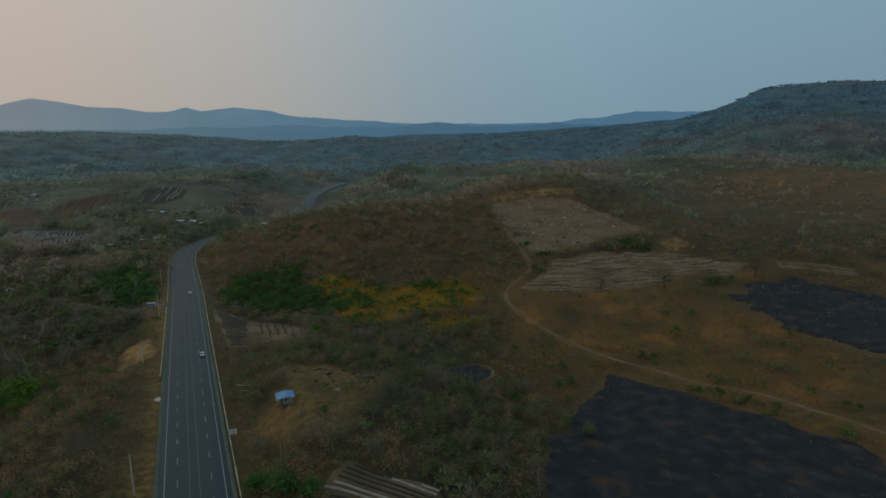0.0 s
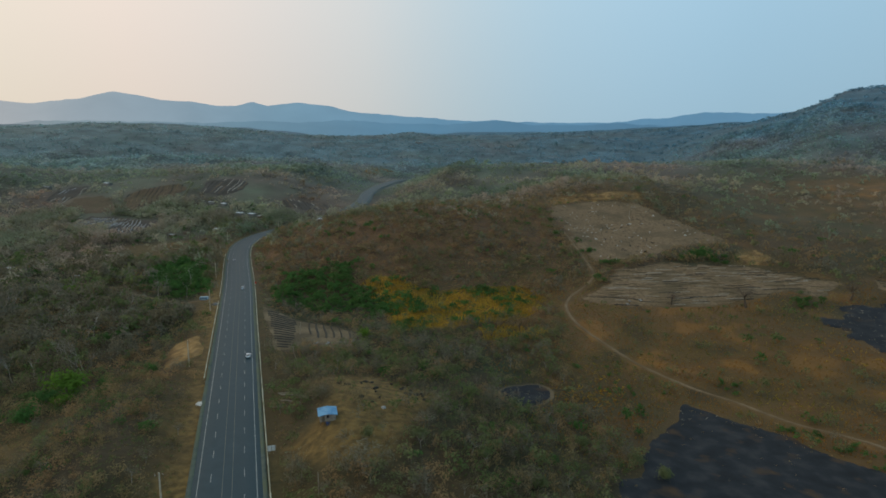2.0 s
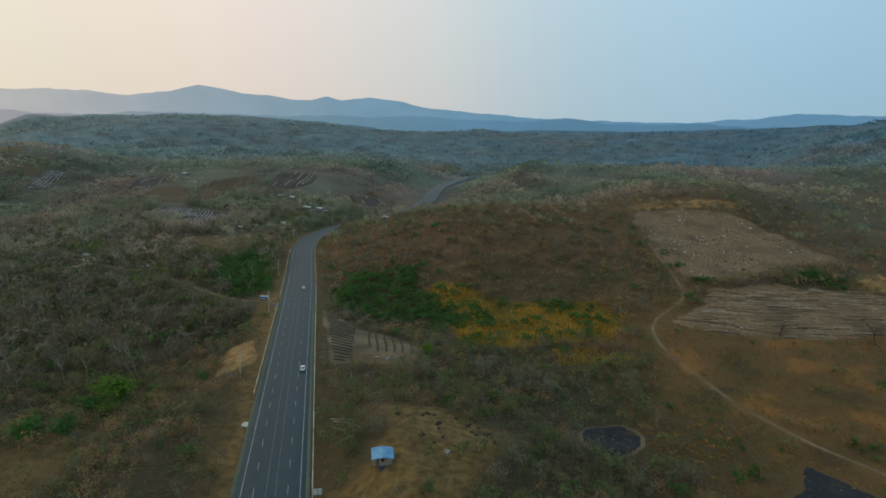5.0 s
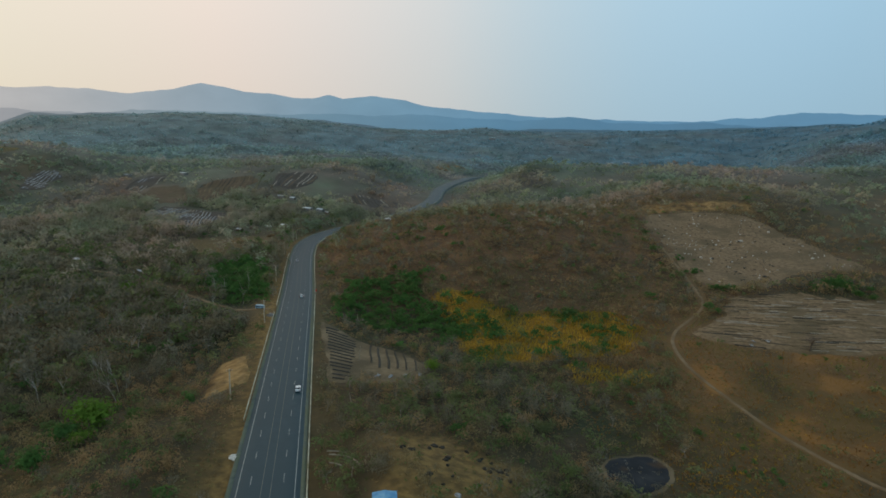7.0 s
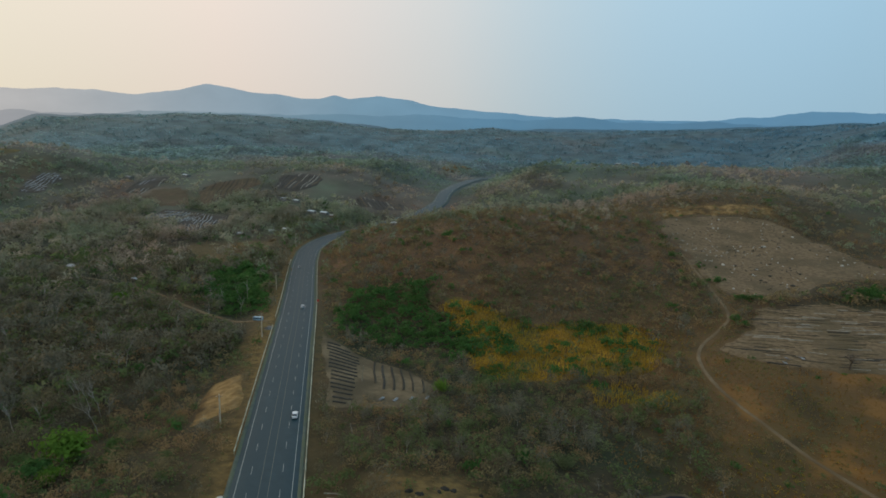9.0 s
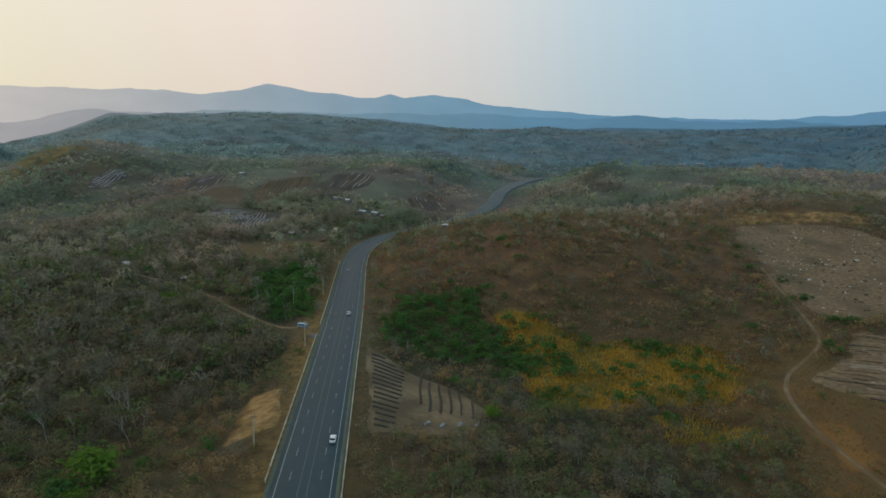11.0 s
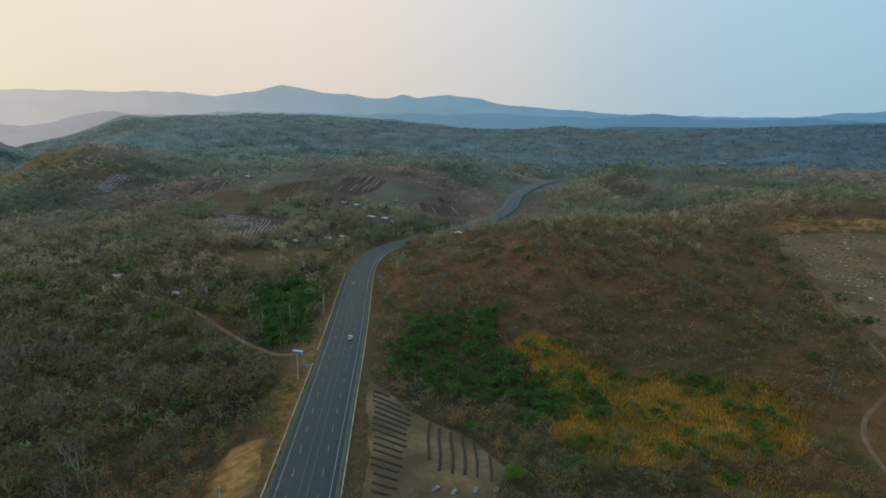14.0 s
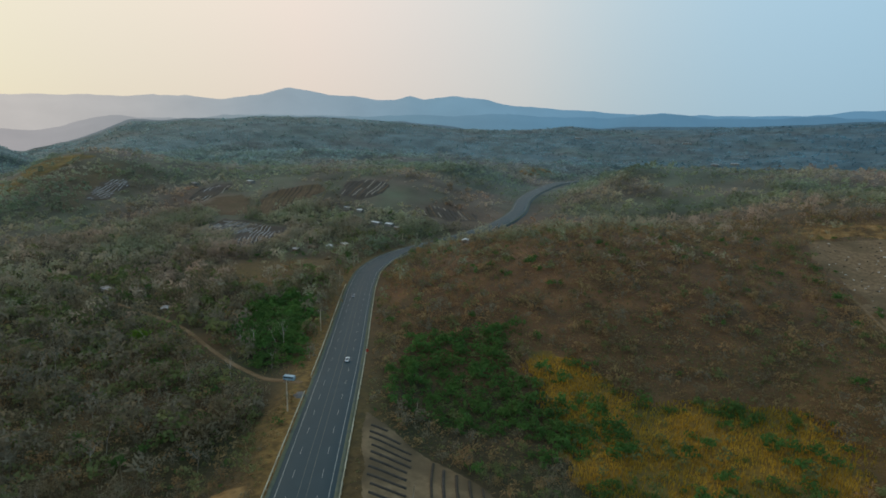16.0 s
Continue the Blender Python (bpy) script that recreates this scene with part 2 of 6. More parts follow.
# ---- materials ----
def material(name, colors, scale=1.0, rough=0.9, bump_scale=None, bump_dist=0.1, detail=5.0, second=None, second_scale=0.05, second_pos=(0.4, 0.62), island=0.0, metal=0.0, spec=0.3):
    """Noise between colours at one scale, a second colour in large blotches, fine relief."""
    m = bpy.data.materials.new(name)
    m.use_nodes = True
    n, l = m.node_tree.nodes, m.node_tree.links
    bsdf = n["Principled BSDF"]
    bsdf.inputs["Roughness"].default_value = rough
    bsdf.inputs["Metallic"].default_value = metal
    bsdf.inputs["Specular IOR Level"].default_value = spec
    geo = n.new("ShaderNodeNewGeometry")
    tex = n.new("ShaderNodeTexNoise")
    tex.inputs["Scale"].default_value = scale
    tex.inputs["Detail"].default_value = detail
    l.new(geo.outputs["Position"], tex.inputs["Vector"])
    ramp = n.new("ShaderNodeValToRGB")
    while len(ramp.color_ramp.elements) < len(colors):
        ramp.color_ramp.elements.new(0.5)
    for k, c in enumerate(colors):
        ramp.color_ramp.elements[k].position = 0.3 + 0.4 * k / max(1, len(colors) - 1)
        ramp.color_ramp.elements[k].color = (*c, 1)
    l.new(tex.outputs["Fac"], ramp.inputs["Fac"])
    col = ramp.outputs["Color"]
    if second:
        t2 = n.new("ShaderNodeTexNoise")
        t2.inputs["Scale"].default_value = second_scale
        t2.inputs["Detail"].default_value = 4
        l.new(geo.outputs["Position"], t2.inputs["Vector"])
        r2 = n.new("ShaderNodeValToRGB")
        r2.color_ramp.elements[0].position, r2.color_ramp.elements[1].position = second_pos
        l.new(t2.outputs["Fac"], r2.inputs["Fac"])
        mix = n.new("ShaderNodeMix")
        mix.data_type = "RGBA"
        mix.inputs["B"].default_value = (0, 0, 0, 1)
        mix.inputs[7].default_value = (*second, 1)
        l.new(r2.outputs["Color"], mix.inputs[0])
        l.new(col, mix.inputs[6])
        col = mix.outputs[2]
    if island:
        rnd = n.new("ShaderNodeMapRange")
        rnd.inputs["To Min"].default_value, rnd.inputs["To Max"].default_value = 1 - island, 1 + island
        l.new(geo.outputs["Random Per Island"], rnd.inputs["Value"])
        hsv = n.new("ShaderNodeHueSaturation")
        l.new(rnd.outputs["Result"], hsv.inputs["Value"])
        l.new(col, hsv.inputs["Color"])
        col = hsv.outputs["Color"]
    l.new(col, bsdf.inputs["Base Color"])
    if bump_scale:
        t3 = n.new("ShaderNodeTexNoise")
        t3.inputs["Scale"].default_value = bump_scale
        t3.inputs["Detail"].default_value = 6
        l.new(geo.outputs["Position"], t3.inputs["Vector"])
        b = n.new("ShaderNodeBump")
        b.inputs["Distance"].default_value = bump_dist
        b.inputs["Strength"].default_value = 0.8
        l.new(t3.outputs["Fac"], b.inputs["Height"])
        l.new(b.outputs["Normal"], bsdf.inputs["Normal"])
    return m


M_ASPHALT = material("asphalt", [(0.012, 0.037, 0.048), (0.021, 0.050, 0.062)], 0.35, 0.58, 9.0, 0.01, 6, (0.016, 0.042, 0.053), 0.05, spec=0.28)
M_PAINT_W = material("worn_white_paint", [(0.20, 0.23, 0.22), (0.38, 0.40, 0.37)], 1.2, 0.8)
M_PAINT_Y = material("worn_cream_paint", [(0.08, 0.095, 0.085), (0.15, 0.16, 0.13)], 1.0, 0.8)
M_GUTTER = material("gutter_concrete", [(0.055, 0.075, 0.062), (0.10, 0.122, 0.10)], 0.5, 0.9, 4, 0.02, 6, (0.09, 0.11, 0.07), 0.15)
M_RAIL = material("pale_painted_rail", [(0.42, 0.42, 0.32), (0.60, 0.59, 0.46)], 0.4, 0.7, None, 0, 4, (0.28, 0.27, 0.19), 0.2)
M_CONCRETE = material("pole_concrete", [(0.40, 0.33, 0.24), (0.55, 0.47, 0.36)], 0.8, 0.9, 6, 0.01)
M_BURNT = material("burnt_earth", [(0.009, 0.0107, 0.0128), (0.015, 0.018, 0.0215), (0.034, 0.035, 0.036)], 0.16, 0.95, 0.9, 0.03, 12, (0.062, 0.037, 0.018), 0.12, (0.58, 0.72))
M_OCHRE = material("ochre_soil", [(0.155, 0.085, 0.026), (0.245, 0.148, 0.05), (0.33, 0.215, 0.09)], 0.35, 0.95, 1.2, 0.25, 8, (0.075, 0.045, 0.016), 0.11, (0.44, 0.62))
M_TRACK = material("trodden_track", [(0.135, 0.09, 0.048), (0.22, 0.158, 0.09)], 0.4, 0.95, 1.5, 0.1, 7, (0.12, 0.08, 0.04), 0.07)
M_STONY = material("pale_stony_soil", [(0.098, 0.066, 0.035), (0.155, 0.105, 0.056), (0.22, 0.152, 0.083)], 0.5, 0.95, 1.4, 0.2, 9, (0.10, 0.072, 0.036), 0.05, (0.45, 0.65))
M_YELLOW = material("dry_crop_ground", [(0.09, 0.056, 0.010), (0.165, 0.10, 0.016), (0.25, 0.15, 0.024)], 0.5, 0.95, 1.0, 0.3, 8, (0.065, 0.06, 0.016), 0.035, (0.46, 0.62))
M_WEEDY = material("weedy_gold_ground", [(0.085, 0.066, 0.018), (0.14, 0.10, 0.024), (0.19, 0.125, 0.028)], 0.25, 0.95, 1.0, 0.3, 8, (0.07, 0.06, 0.02), 0.06, (0.42, 0.58))
M_PLOT = material("terraced_soil", [(0.118, 0.087, 0.047), (0.188, 0.14, 0.08)], 0.4, 0.95, 1.5, 0.15, 7, (0.084, 0.064, 0.035), 0.07)
M_BED = material("dark_mulch_bed", [(0.028, 0.028, 0.025), (0.058, 0.052, 0.042)], 0.6, 0.95, 1.5, 0.1)
M_PLASTIC = material("weathered_white_plastic", [(0.20, 0.22, 0.23), (0.40, 0.42, 0.43)], 0.7, 0.5, None, 0, 4, (0.10, 0.10, 0.10), 0.25)
M_PALE_ROW = material("pale_straw_row", [(0.22, 0.19, 0.14), (0.36, 0.32, 0.26)], 0.5, 0.9)
M_DARK_ROW = material("dark_furrow", [(0.03, 0.027, 0.021), (0.055, 0.047, 0.034)], 0.5, 0.95)
M_FIELD = material("grey_tilled_soil", [(0.048, 0.044, 0.04), (0.078, 0.068, 0.058)], 0.15, 0.95, 1.2, 0.15, 8, (0.062, 0.05, 0.035), 0.04)
M_STONE = material("pale_field_stone", [(0.36, 0.34, 0.29), (0.62, 0.59, 0.53)], 1.5, 0.9, 5, 0.05)
M_BROWN_BARE = material("bare_brown_soil", [(0.072, 0.050, 0.030), (0.115, 0.078, 0.045)], 0.2, 0.95, 1.2, 0.2, 8, (0.085, 0.066, 0.036), 0.04)


def hazed_woodland_tone(m, gain, cast=(1, 1, 1)):
    """Colour of the wooded country: patches of brown scrub, olive growth and dark thickets, with blue-grey haze painted
    over them by distance.
    """
    n, l = m.node_tree.nodes, m.node_tree.links
    geo = n.new("ShaderNodeNewGeometry")

    def ramp(fac, stops):
        rp = n.new("ShaderNodeValToRGB")
        while len(rp.color_ramp.elements) < len(stops):
            rp.color_ramp.elements.new(0.5)
        for e, (p, c) in zip(rp.color_ramp.elements, stops):
            e.position, e.color = p, (*(v * gain * k for v, k in zip(c, cast)), 1)
        l.new(fac, rp.inputs["Fac"])
        return rp.outputs["Color"]

    def noise_at(scale, detail):
        t = n.new("ShaderNodeTexNoise")
        t.inputs["Scale"].default_value, t.inputs["Detail"].default_value = scale, detail
        l.new(geo.outputs["Position"], t.inputs["Vector"])
        return t.outputs["Fac"]

    def ranged(value, a, b, lo=0.0, hi=1.0, soft=False):
        mr = n.new("ShaderNodeMapRange")
        if soft:
            mr.interpolation_type = "SMOOTHSTEP"
        for k, v in (("From Min", a), ("From Max", b), ("To Min", lo), ("To Max", hi)):
            mr.inputs[k].default_value = v
        l.new(value, mr.inputs["Value"])
        return mr.outputs["Result"]

    def mixed(fac, a, b):
        mx = n.new("ShaderNodeMix")
        mx.data_type = "RGBA"
        l.new(fac, mx.inputs[0])
        l.new(a, mx.inputs[6])
        l.new(b, mx.inputs[7])
        return mx.outputs[2]

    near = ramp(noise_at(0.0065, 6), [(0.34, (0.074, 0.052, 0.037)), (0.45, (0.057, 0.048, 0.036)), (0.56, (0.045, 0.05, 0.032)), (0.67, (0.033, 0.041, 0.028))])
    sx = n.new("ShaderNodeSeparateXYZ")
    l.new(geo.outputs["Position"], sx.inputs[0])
    # haze colour, painted paler and greyer on the sun's side in the west
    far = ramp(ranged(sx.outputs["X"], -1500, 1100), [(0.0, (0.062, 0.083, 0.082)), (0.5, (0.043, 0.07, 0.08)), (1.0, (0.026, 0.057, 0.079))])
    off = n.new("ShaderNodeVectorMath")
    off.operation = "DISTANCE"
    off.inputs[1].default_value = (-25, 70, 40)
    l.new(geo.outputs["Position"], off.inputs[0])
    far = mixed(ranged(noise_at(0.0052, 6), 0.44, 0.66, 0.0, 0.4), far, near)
    # haze painted into the base colour, growing from 640 to 1700 m
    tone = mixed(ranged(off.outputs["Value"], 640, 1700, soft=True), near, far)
    sc = n.new("ShaderNodeVectorMath")
    sc.operation = "SCALE"
    l.new(tone, sc.inputs[0])
    l.new(ranged(noise_at(0.02, 9), 0.3, 0.7, 0.6, 1.38), sc.inputs["Scale"])
    return sc.outputs["Vector"]


def ground_material():
    """Brown soil and litter; the sheet's cover layer mixes in ochre earth, russet grass and woodland colour with
    painted haze.
    """
    m = material("dry_ground", [(0.027, 0.021, 0.010), (0.047, 0.035, 0.0165), (0.075, 0.054, 0.025)], 0.6, 0.95, 0.8, 0.35, 10, (0.034, 0.038, 0.016), 0.02, spec=0.1)
    n, l = m.node_tree.nodes, m.node_tree.links
    bsdf = n["Principled BSDF"]
    col = bsdf.inputs["Base Color"].links[0].from_socket
    att = n.new("ShaderNodeAttribute")
    att.attribute_name = "cover"
    sp = n.new("ShaderNodeSeparateColor")
    l.new(att.outputs["Color"], sp.inputs["Color"])
    geo = n.new("ShaderNodeNewGeometry")
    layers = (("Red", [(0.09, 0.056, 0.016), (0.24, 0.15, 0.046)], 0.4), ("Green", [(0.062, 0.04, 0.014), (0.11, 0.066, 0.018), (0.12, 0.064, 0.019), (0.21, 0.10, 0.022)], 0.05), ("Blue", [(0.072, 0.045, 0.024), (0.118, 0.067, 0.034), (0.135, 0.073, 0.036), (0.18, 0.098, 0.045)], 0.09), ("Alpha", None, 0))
    for k, (ch, cols, sc) in enumerate(layers):
        if cols:
            t = n.new("ShaderNodeTexNoise")
            t.inputs["Scale"].default_value, t.inputs["Detail"].default_value = sc, 8
            l.new(geo.outputs["Position"], t.inputs["Vector"])
            rp = n.new("ShaderNodeValToRGB")
            while len(rp.color_ramp.elements) < len(cols):
                rp.color_ramp.elements.new(0.5)
            for j, (e, c) in enumerate(zip(rp.color_ramp.elements, cols)):
                e.position, e.color = 0.35 + 0.3 * j / (len(cols) - 1), (*c, 1)
            l.new(t.outputs["Fac"], rp.inputs["Fac"])
            tone = rp.outputs["Color"]
        else:
            # alpha layer: woodland colour with the distance haze painted in
            tone = hazed_woodland_tone(m, 1.95)
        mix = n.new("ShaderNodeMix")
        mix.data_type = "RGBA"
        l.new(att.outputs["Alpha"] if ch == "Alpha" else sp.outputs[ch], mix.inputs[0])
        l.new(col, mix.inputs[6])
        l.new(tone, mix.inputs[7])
        col = mix.outputs[2]
    l.new(col, bsdf.inputs["Base Color"])
    # faint bluish sheen, a haze-like lift at grazing angles
    bsdf.inputs["Sheen Weight"].default_value = 0.04
    bsdf.inputs["Sheen Roughness"].default_value = 0.6
    bsdf.inputs["Sheen Tint"].default_value = (0.75, 0.9, 1.0, 1)
    return m


M_GROUND = ground_material()


# ---- outlines of the land parcels ----
BURNT_A = [(65, 216), (70, 220), (84, 209), (97, 191), (109, 177), (116, 165), (126, 153), (122, 138), (118, 105), (20, 100), (25, 127), (30, 152), (41, 167), (50, 191), (60, 204)]
BURNT_C = [(float(a), float(b)) for a, b, _ in spline([(0, 210, 0), (6, 220, 0), (15, 225, 0), (21, 219, 0), (17, 208, 0), (8, 199, 0), (2, 202, 0), (0, 210, 0)], 4.5)[:-1]]
BURNT_B = [(162, 301), (182, 316), (213, 319), (225, 303), (245, 282), (240, 240), (190, 205), (173, 215), (171, 234), (165, 248), (164, 269), (162, 289)]
TRACK_E = [(52, 466), (56, 438), (60, 404), (59, 367), (50, 352), (43, 341), (38, 326), (40, 302), (49, 277), (59, 256), (67, 245), (76, 234), (89, 222), (103, 203), (117, 191), (127, 176), (134, 166), (142, 150), (148, 130)]
TRACK_W = [(-427, 397), (-412, 393), (-386, 379), (-361, 370), (-334, 364), (-303, 359), (-271, 350), (-226, 328), (-205, 319), (-188, 314), (-164, 309)]
STONY = [(43, 530), (58, 549), (106, 553), (126, 542), (144, 507), (157, 470), (165, 439), (130, 426), (107, 402), (81, 399), (66, 403), (60, 434), (51, 474)]
OCHRE_TOP = [(40, 570), (58, 580), (94, 584), (139, 577), (133, 555), (106, 557), (70, 557), (54, 552)]
ROWS_A = [(45, 336), (67, 356), (78, 381), (105, 395), (158, 385), (177, 375), (196, 348), (180, 331), (160, 338), (134, 322), (99, 318), (67, 322)]
ROWS_B = [(218, 356), (232, 349), (254, 330), (250, 317), (230, 330), (213, 340)]
OCHRE_B = [(161, 405), (179, 417), (185, 393), (176, 382), (159, 388)]
YELLOW_A = [(-95, 377), (-79, 372), (-58, 362), (-42, 348), (-10, 356), (14, 355), (24, 333), (16, 308), (-12, 296), (-47, 276), (-57, 293), (-62, 321), (-83, 352)]
YELLOW_B = [(-13, 288), (2, 294), (19, 291), (27, 288), (16, 276), (-6, 272)]
GREEN_E = [(-141, 352), (-131, 372), (-104, 376), (-92, 355), (-77, 348), (-64, 337), (-57, 317), (-65, 304), (-68, 288), (-82, 302), (-98, 301), (-124, 316), (-141, 332)]
GREEN_W = [(-245, 365), (-253, 402), (-230, 420), (-199, 377), (-175, 324), (-196, 317), (-221, 331)]
PLOT = [(-131, 300), (-114, 292), (-97, 285), (-82, 279), (-67, 266), (-65, 245), (-79, 238), (-96, 232)]
BANK = [(-146, 234), (-148, 244), (-139, 250), (-133, 240), (-126, 224), (-128, 216), (-133, 212)]
BARE_W = [(-351, 444), (-343, 476), (-317, 498), (-274, 505), (-256, 494), (-250, 456), (-273, 428), (-305, 422)]
YARD = [(-62, 154), (-52, 163), (-60, 185), (-72, 192), (-45, 200), (-21, 190), (-26, 158), (-28, 141), (-40, 139), (-64, 149)]
LOWPLOT = [(-30, 118), (-24, 129), (-14, 124), (-1, 122), (2, 108), (-24, 106)]
WHITE_A = [(-626, 562), (-661, 600), (-668, 626), (-660, 644), (-634, 623), (-633, 605), (-609, 574)]
WHITE_B = [(-449, 543), (-462, 591), (-429, 591), (-403, 585), (-372, 582), (-363, 555), (-371, 522), (-380, 511), (-402, 545), (-427, 545)]
WHITE_C = [(-548, 627), (-565, 657), (-567, 697), (-547, 701), (-531, 677), (-532, 649), (-528, 632)]
OCHRE_C = [(-526, 622), (-531, 672), (-489, 662), (-454, 637), (-447, 604), (-477, 599)]
ROWS_D = [(-461, 640), (-472, 671), (-445, 700), (-423, 718), (-406, 698), (-412, 666), (-421, 636), (-426, 614)]
ROWS_E = [(-379, 682), (-392, 717), (-381, 754), (-338, 740), (-336, 697), (-347, 679)]
SLOPE_W = [(-799, 580), (-842, 641), (-850, 680), (-812, 698), (-783, 692), (-770, 638), (-770, 602), (-733, 540)]
ROSE_W = [(-626, 530), (-675, 592), (-725, 660), (-723, 688), (-678, 638), (-634, 567), (-586, 519)]
CUT_N = [(-285, 1144), (-294, 1232), (-278, 1320), (-238, 1317), (-224, 1220), (-265, 1153)]
CLEARING_W = [(-172, 140), (-152, 158), (-144, 167), (-135, 160), (-131, 143), (-129, 129), (-150, 124)]
ROWS_F = [(-277, 679), (-282, 711), (-254, 718), (-225, 724), (-216, 692), (-247, 682)]


def poly_dist(x, y, poly):
    """Signed distance to a polygon, negative inside."""
    d, inside = np.full(x.shape, 1e18), np.zeros(x.shape, bool)
    n = len(poly)
    for i in range(n):
        (ax, ay), (bx, by) = poly[i], poly[(i + 1) % n]
        ex, ey = bx - ax, by - ay
        u = np.clip(((x - ax) * ex + (y - ay) * ey) / (ex * ex + ey * ey), 0, 1)
        d = np.minimum(d, (x - ax - u * ex) ** 2 + (y - ay - u * ey) ** 2)
        c = ((ay > y) != (by > y)) & (x < ex * (y - ay) / (ey if ey else 1e-9) + ax)
        inside ^= c
    return np.sqrt(d) * np.where(inside, -1, 1)


def line3(pts, step=2.5):
    """A draped smooth line through plan points."""
    p = spline([(x, y, 0) for x, y in pts], step)
    p[:, 2] = height(p[:, 0], p[:, 1])
    return p


L_TRACK_E, L_TRACK_W = line3(TRACK_E), line3(TRACK_W)


def cover_at(x, y):
    """How much ochre soil, russet grass and haze-painted woodland colour the ground carries."""
    r = np.hypot(x - VIEW_C[0], y - VIEW_C[1])
    n1, n2 = fbm(x, y, 40, 4, 41), fbm(x, y, 130, 3, 43)
    red, grn = np.zeros(x.shape), np.zeros(x.shape)
    near = r < 1400
    xs, ys = x[near], y[near]
    o = np.zeros(xs.shape)
    for poly, w in ((YARD, 0.72), (BANK, 1.0), (OCHRE_TOP, 0.8), (OCHRE_B, 0.8), (OCHRE_C, 0.35), (BARE_W, 0.5), (SLOPE_W, 0.8), (ROSE_W, 0.3), (CUT_N, 0.7), (CLEARING_W, 0.45)):
        o = np.maximum(o, w * smooth(5, -5, poly_dist(xs, ys, poly) + 6 * n1[near]))
    d, _, side = near_line(xs, ys, ROAD_C)
    verge = smooth(26, 10, d + 8 * n1[near]) * np.where(side < 0, 0.85, 0.25) * smooth(700, 500, ys)
    o = np.maximum(o, verge)
    dt, _, _ = near_line(xs, ys, L_TRACK_E)
    o = np.maximum(o, 0.45 * smooth(7, 1, dt))
    red[near] = o
    east = smooth(-15, 45, x + 0.15 * (y - 250)) * smooth(420, 330, y + 25 * n1)
    hill = bump(x, y, -80, 505, 120, 95, 1.0)
    slope = bump(x, y, 420, 600, 190, 170, 1.25)
    west = bump(x, y, -735, 620, 75, 95, 0.8)
    grn = np.clip(np.maximum.reduce([0.95 * east, 0.3 * hill, slope]) * (0.75 + 0.6 * n2) + 0.25 * n1, 0, 1) * smooth(1500, 1000, r)
    rose = (1 - 0.9 * np.clip(red, 0, 1)) * np.clip(np.maximum.reduce([1.5 * hill, bump(x, y, -650, 560, 90, 70, 0.9), bump(x, y, -125, 150, 45, 65, 0.25), bump(x, y, -50, 190, 55, 70, 0.15)]) + 0.35 * n1, 0, 1) * 0.9
    # grows with distance, so the far ground takes the haze-painted colour
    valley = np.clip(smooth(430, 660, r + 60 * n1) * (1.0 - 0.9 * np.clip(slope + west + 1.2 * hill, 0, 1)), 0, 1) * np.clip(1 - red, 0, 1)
    return np.stack([np.clip(red, 0, 1), grn, rose, valley], -1)


# ---- ground: one sheet out to the horizon ----
az = np.concatenate([np.arange(-82, 52, 0.34), np.arange(52, 278, 4.0)])
rr = np.concatenate([[0.0], np.geomspace(12, 4850, 320)])
A, R = np.meshgrid(np.radians(az), rr)
GX, GY = (VIEW_C[0] + R * np.sin(A)).ravel(), (VIEW_C[1] - 40 + R * np.cos(A)).ravel()
me = mesh_from("ground", np.stack([GX, GY, height(GX, GY)], -1), grid_faces(len(rr), len(az), True)[:, ::-1], [M_GROUND], True)
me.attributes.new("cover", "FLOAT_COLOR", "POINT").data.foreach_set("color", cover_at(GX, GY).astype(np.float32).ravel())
ground = tagged(new("ground", me), "dry brown rolling scrubland running out to wooded ridges", "ground", kind="structure")

# ---- far ranges, a plain backdrop that glows with painted haze ----
NEAR_RANGE = [(-180, 1.0), (-70, 0.6), (-58.7, 0.0), (-56.6, -0.1), (-54.7, 0.24), (-52.6, 0.95), (-50.9, 1.25), (-49.2, 1.1), (-41.8, 1.8), (-38.3, 1.9), (-31.4, 2.1), (-21.2, 2.44), (-14.7, 2.42), (-4.9, 2.46), (-2.9, 2.68), (-0.3, 3.0), (1.5, 2.78), (3.9, 2.48), (10, 2.45), (16.3, 2.44), (26, 2.6), (60, 2.0), (180, 1.0)]


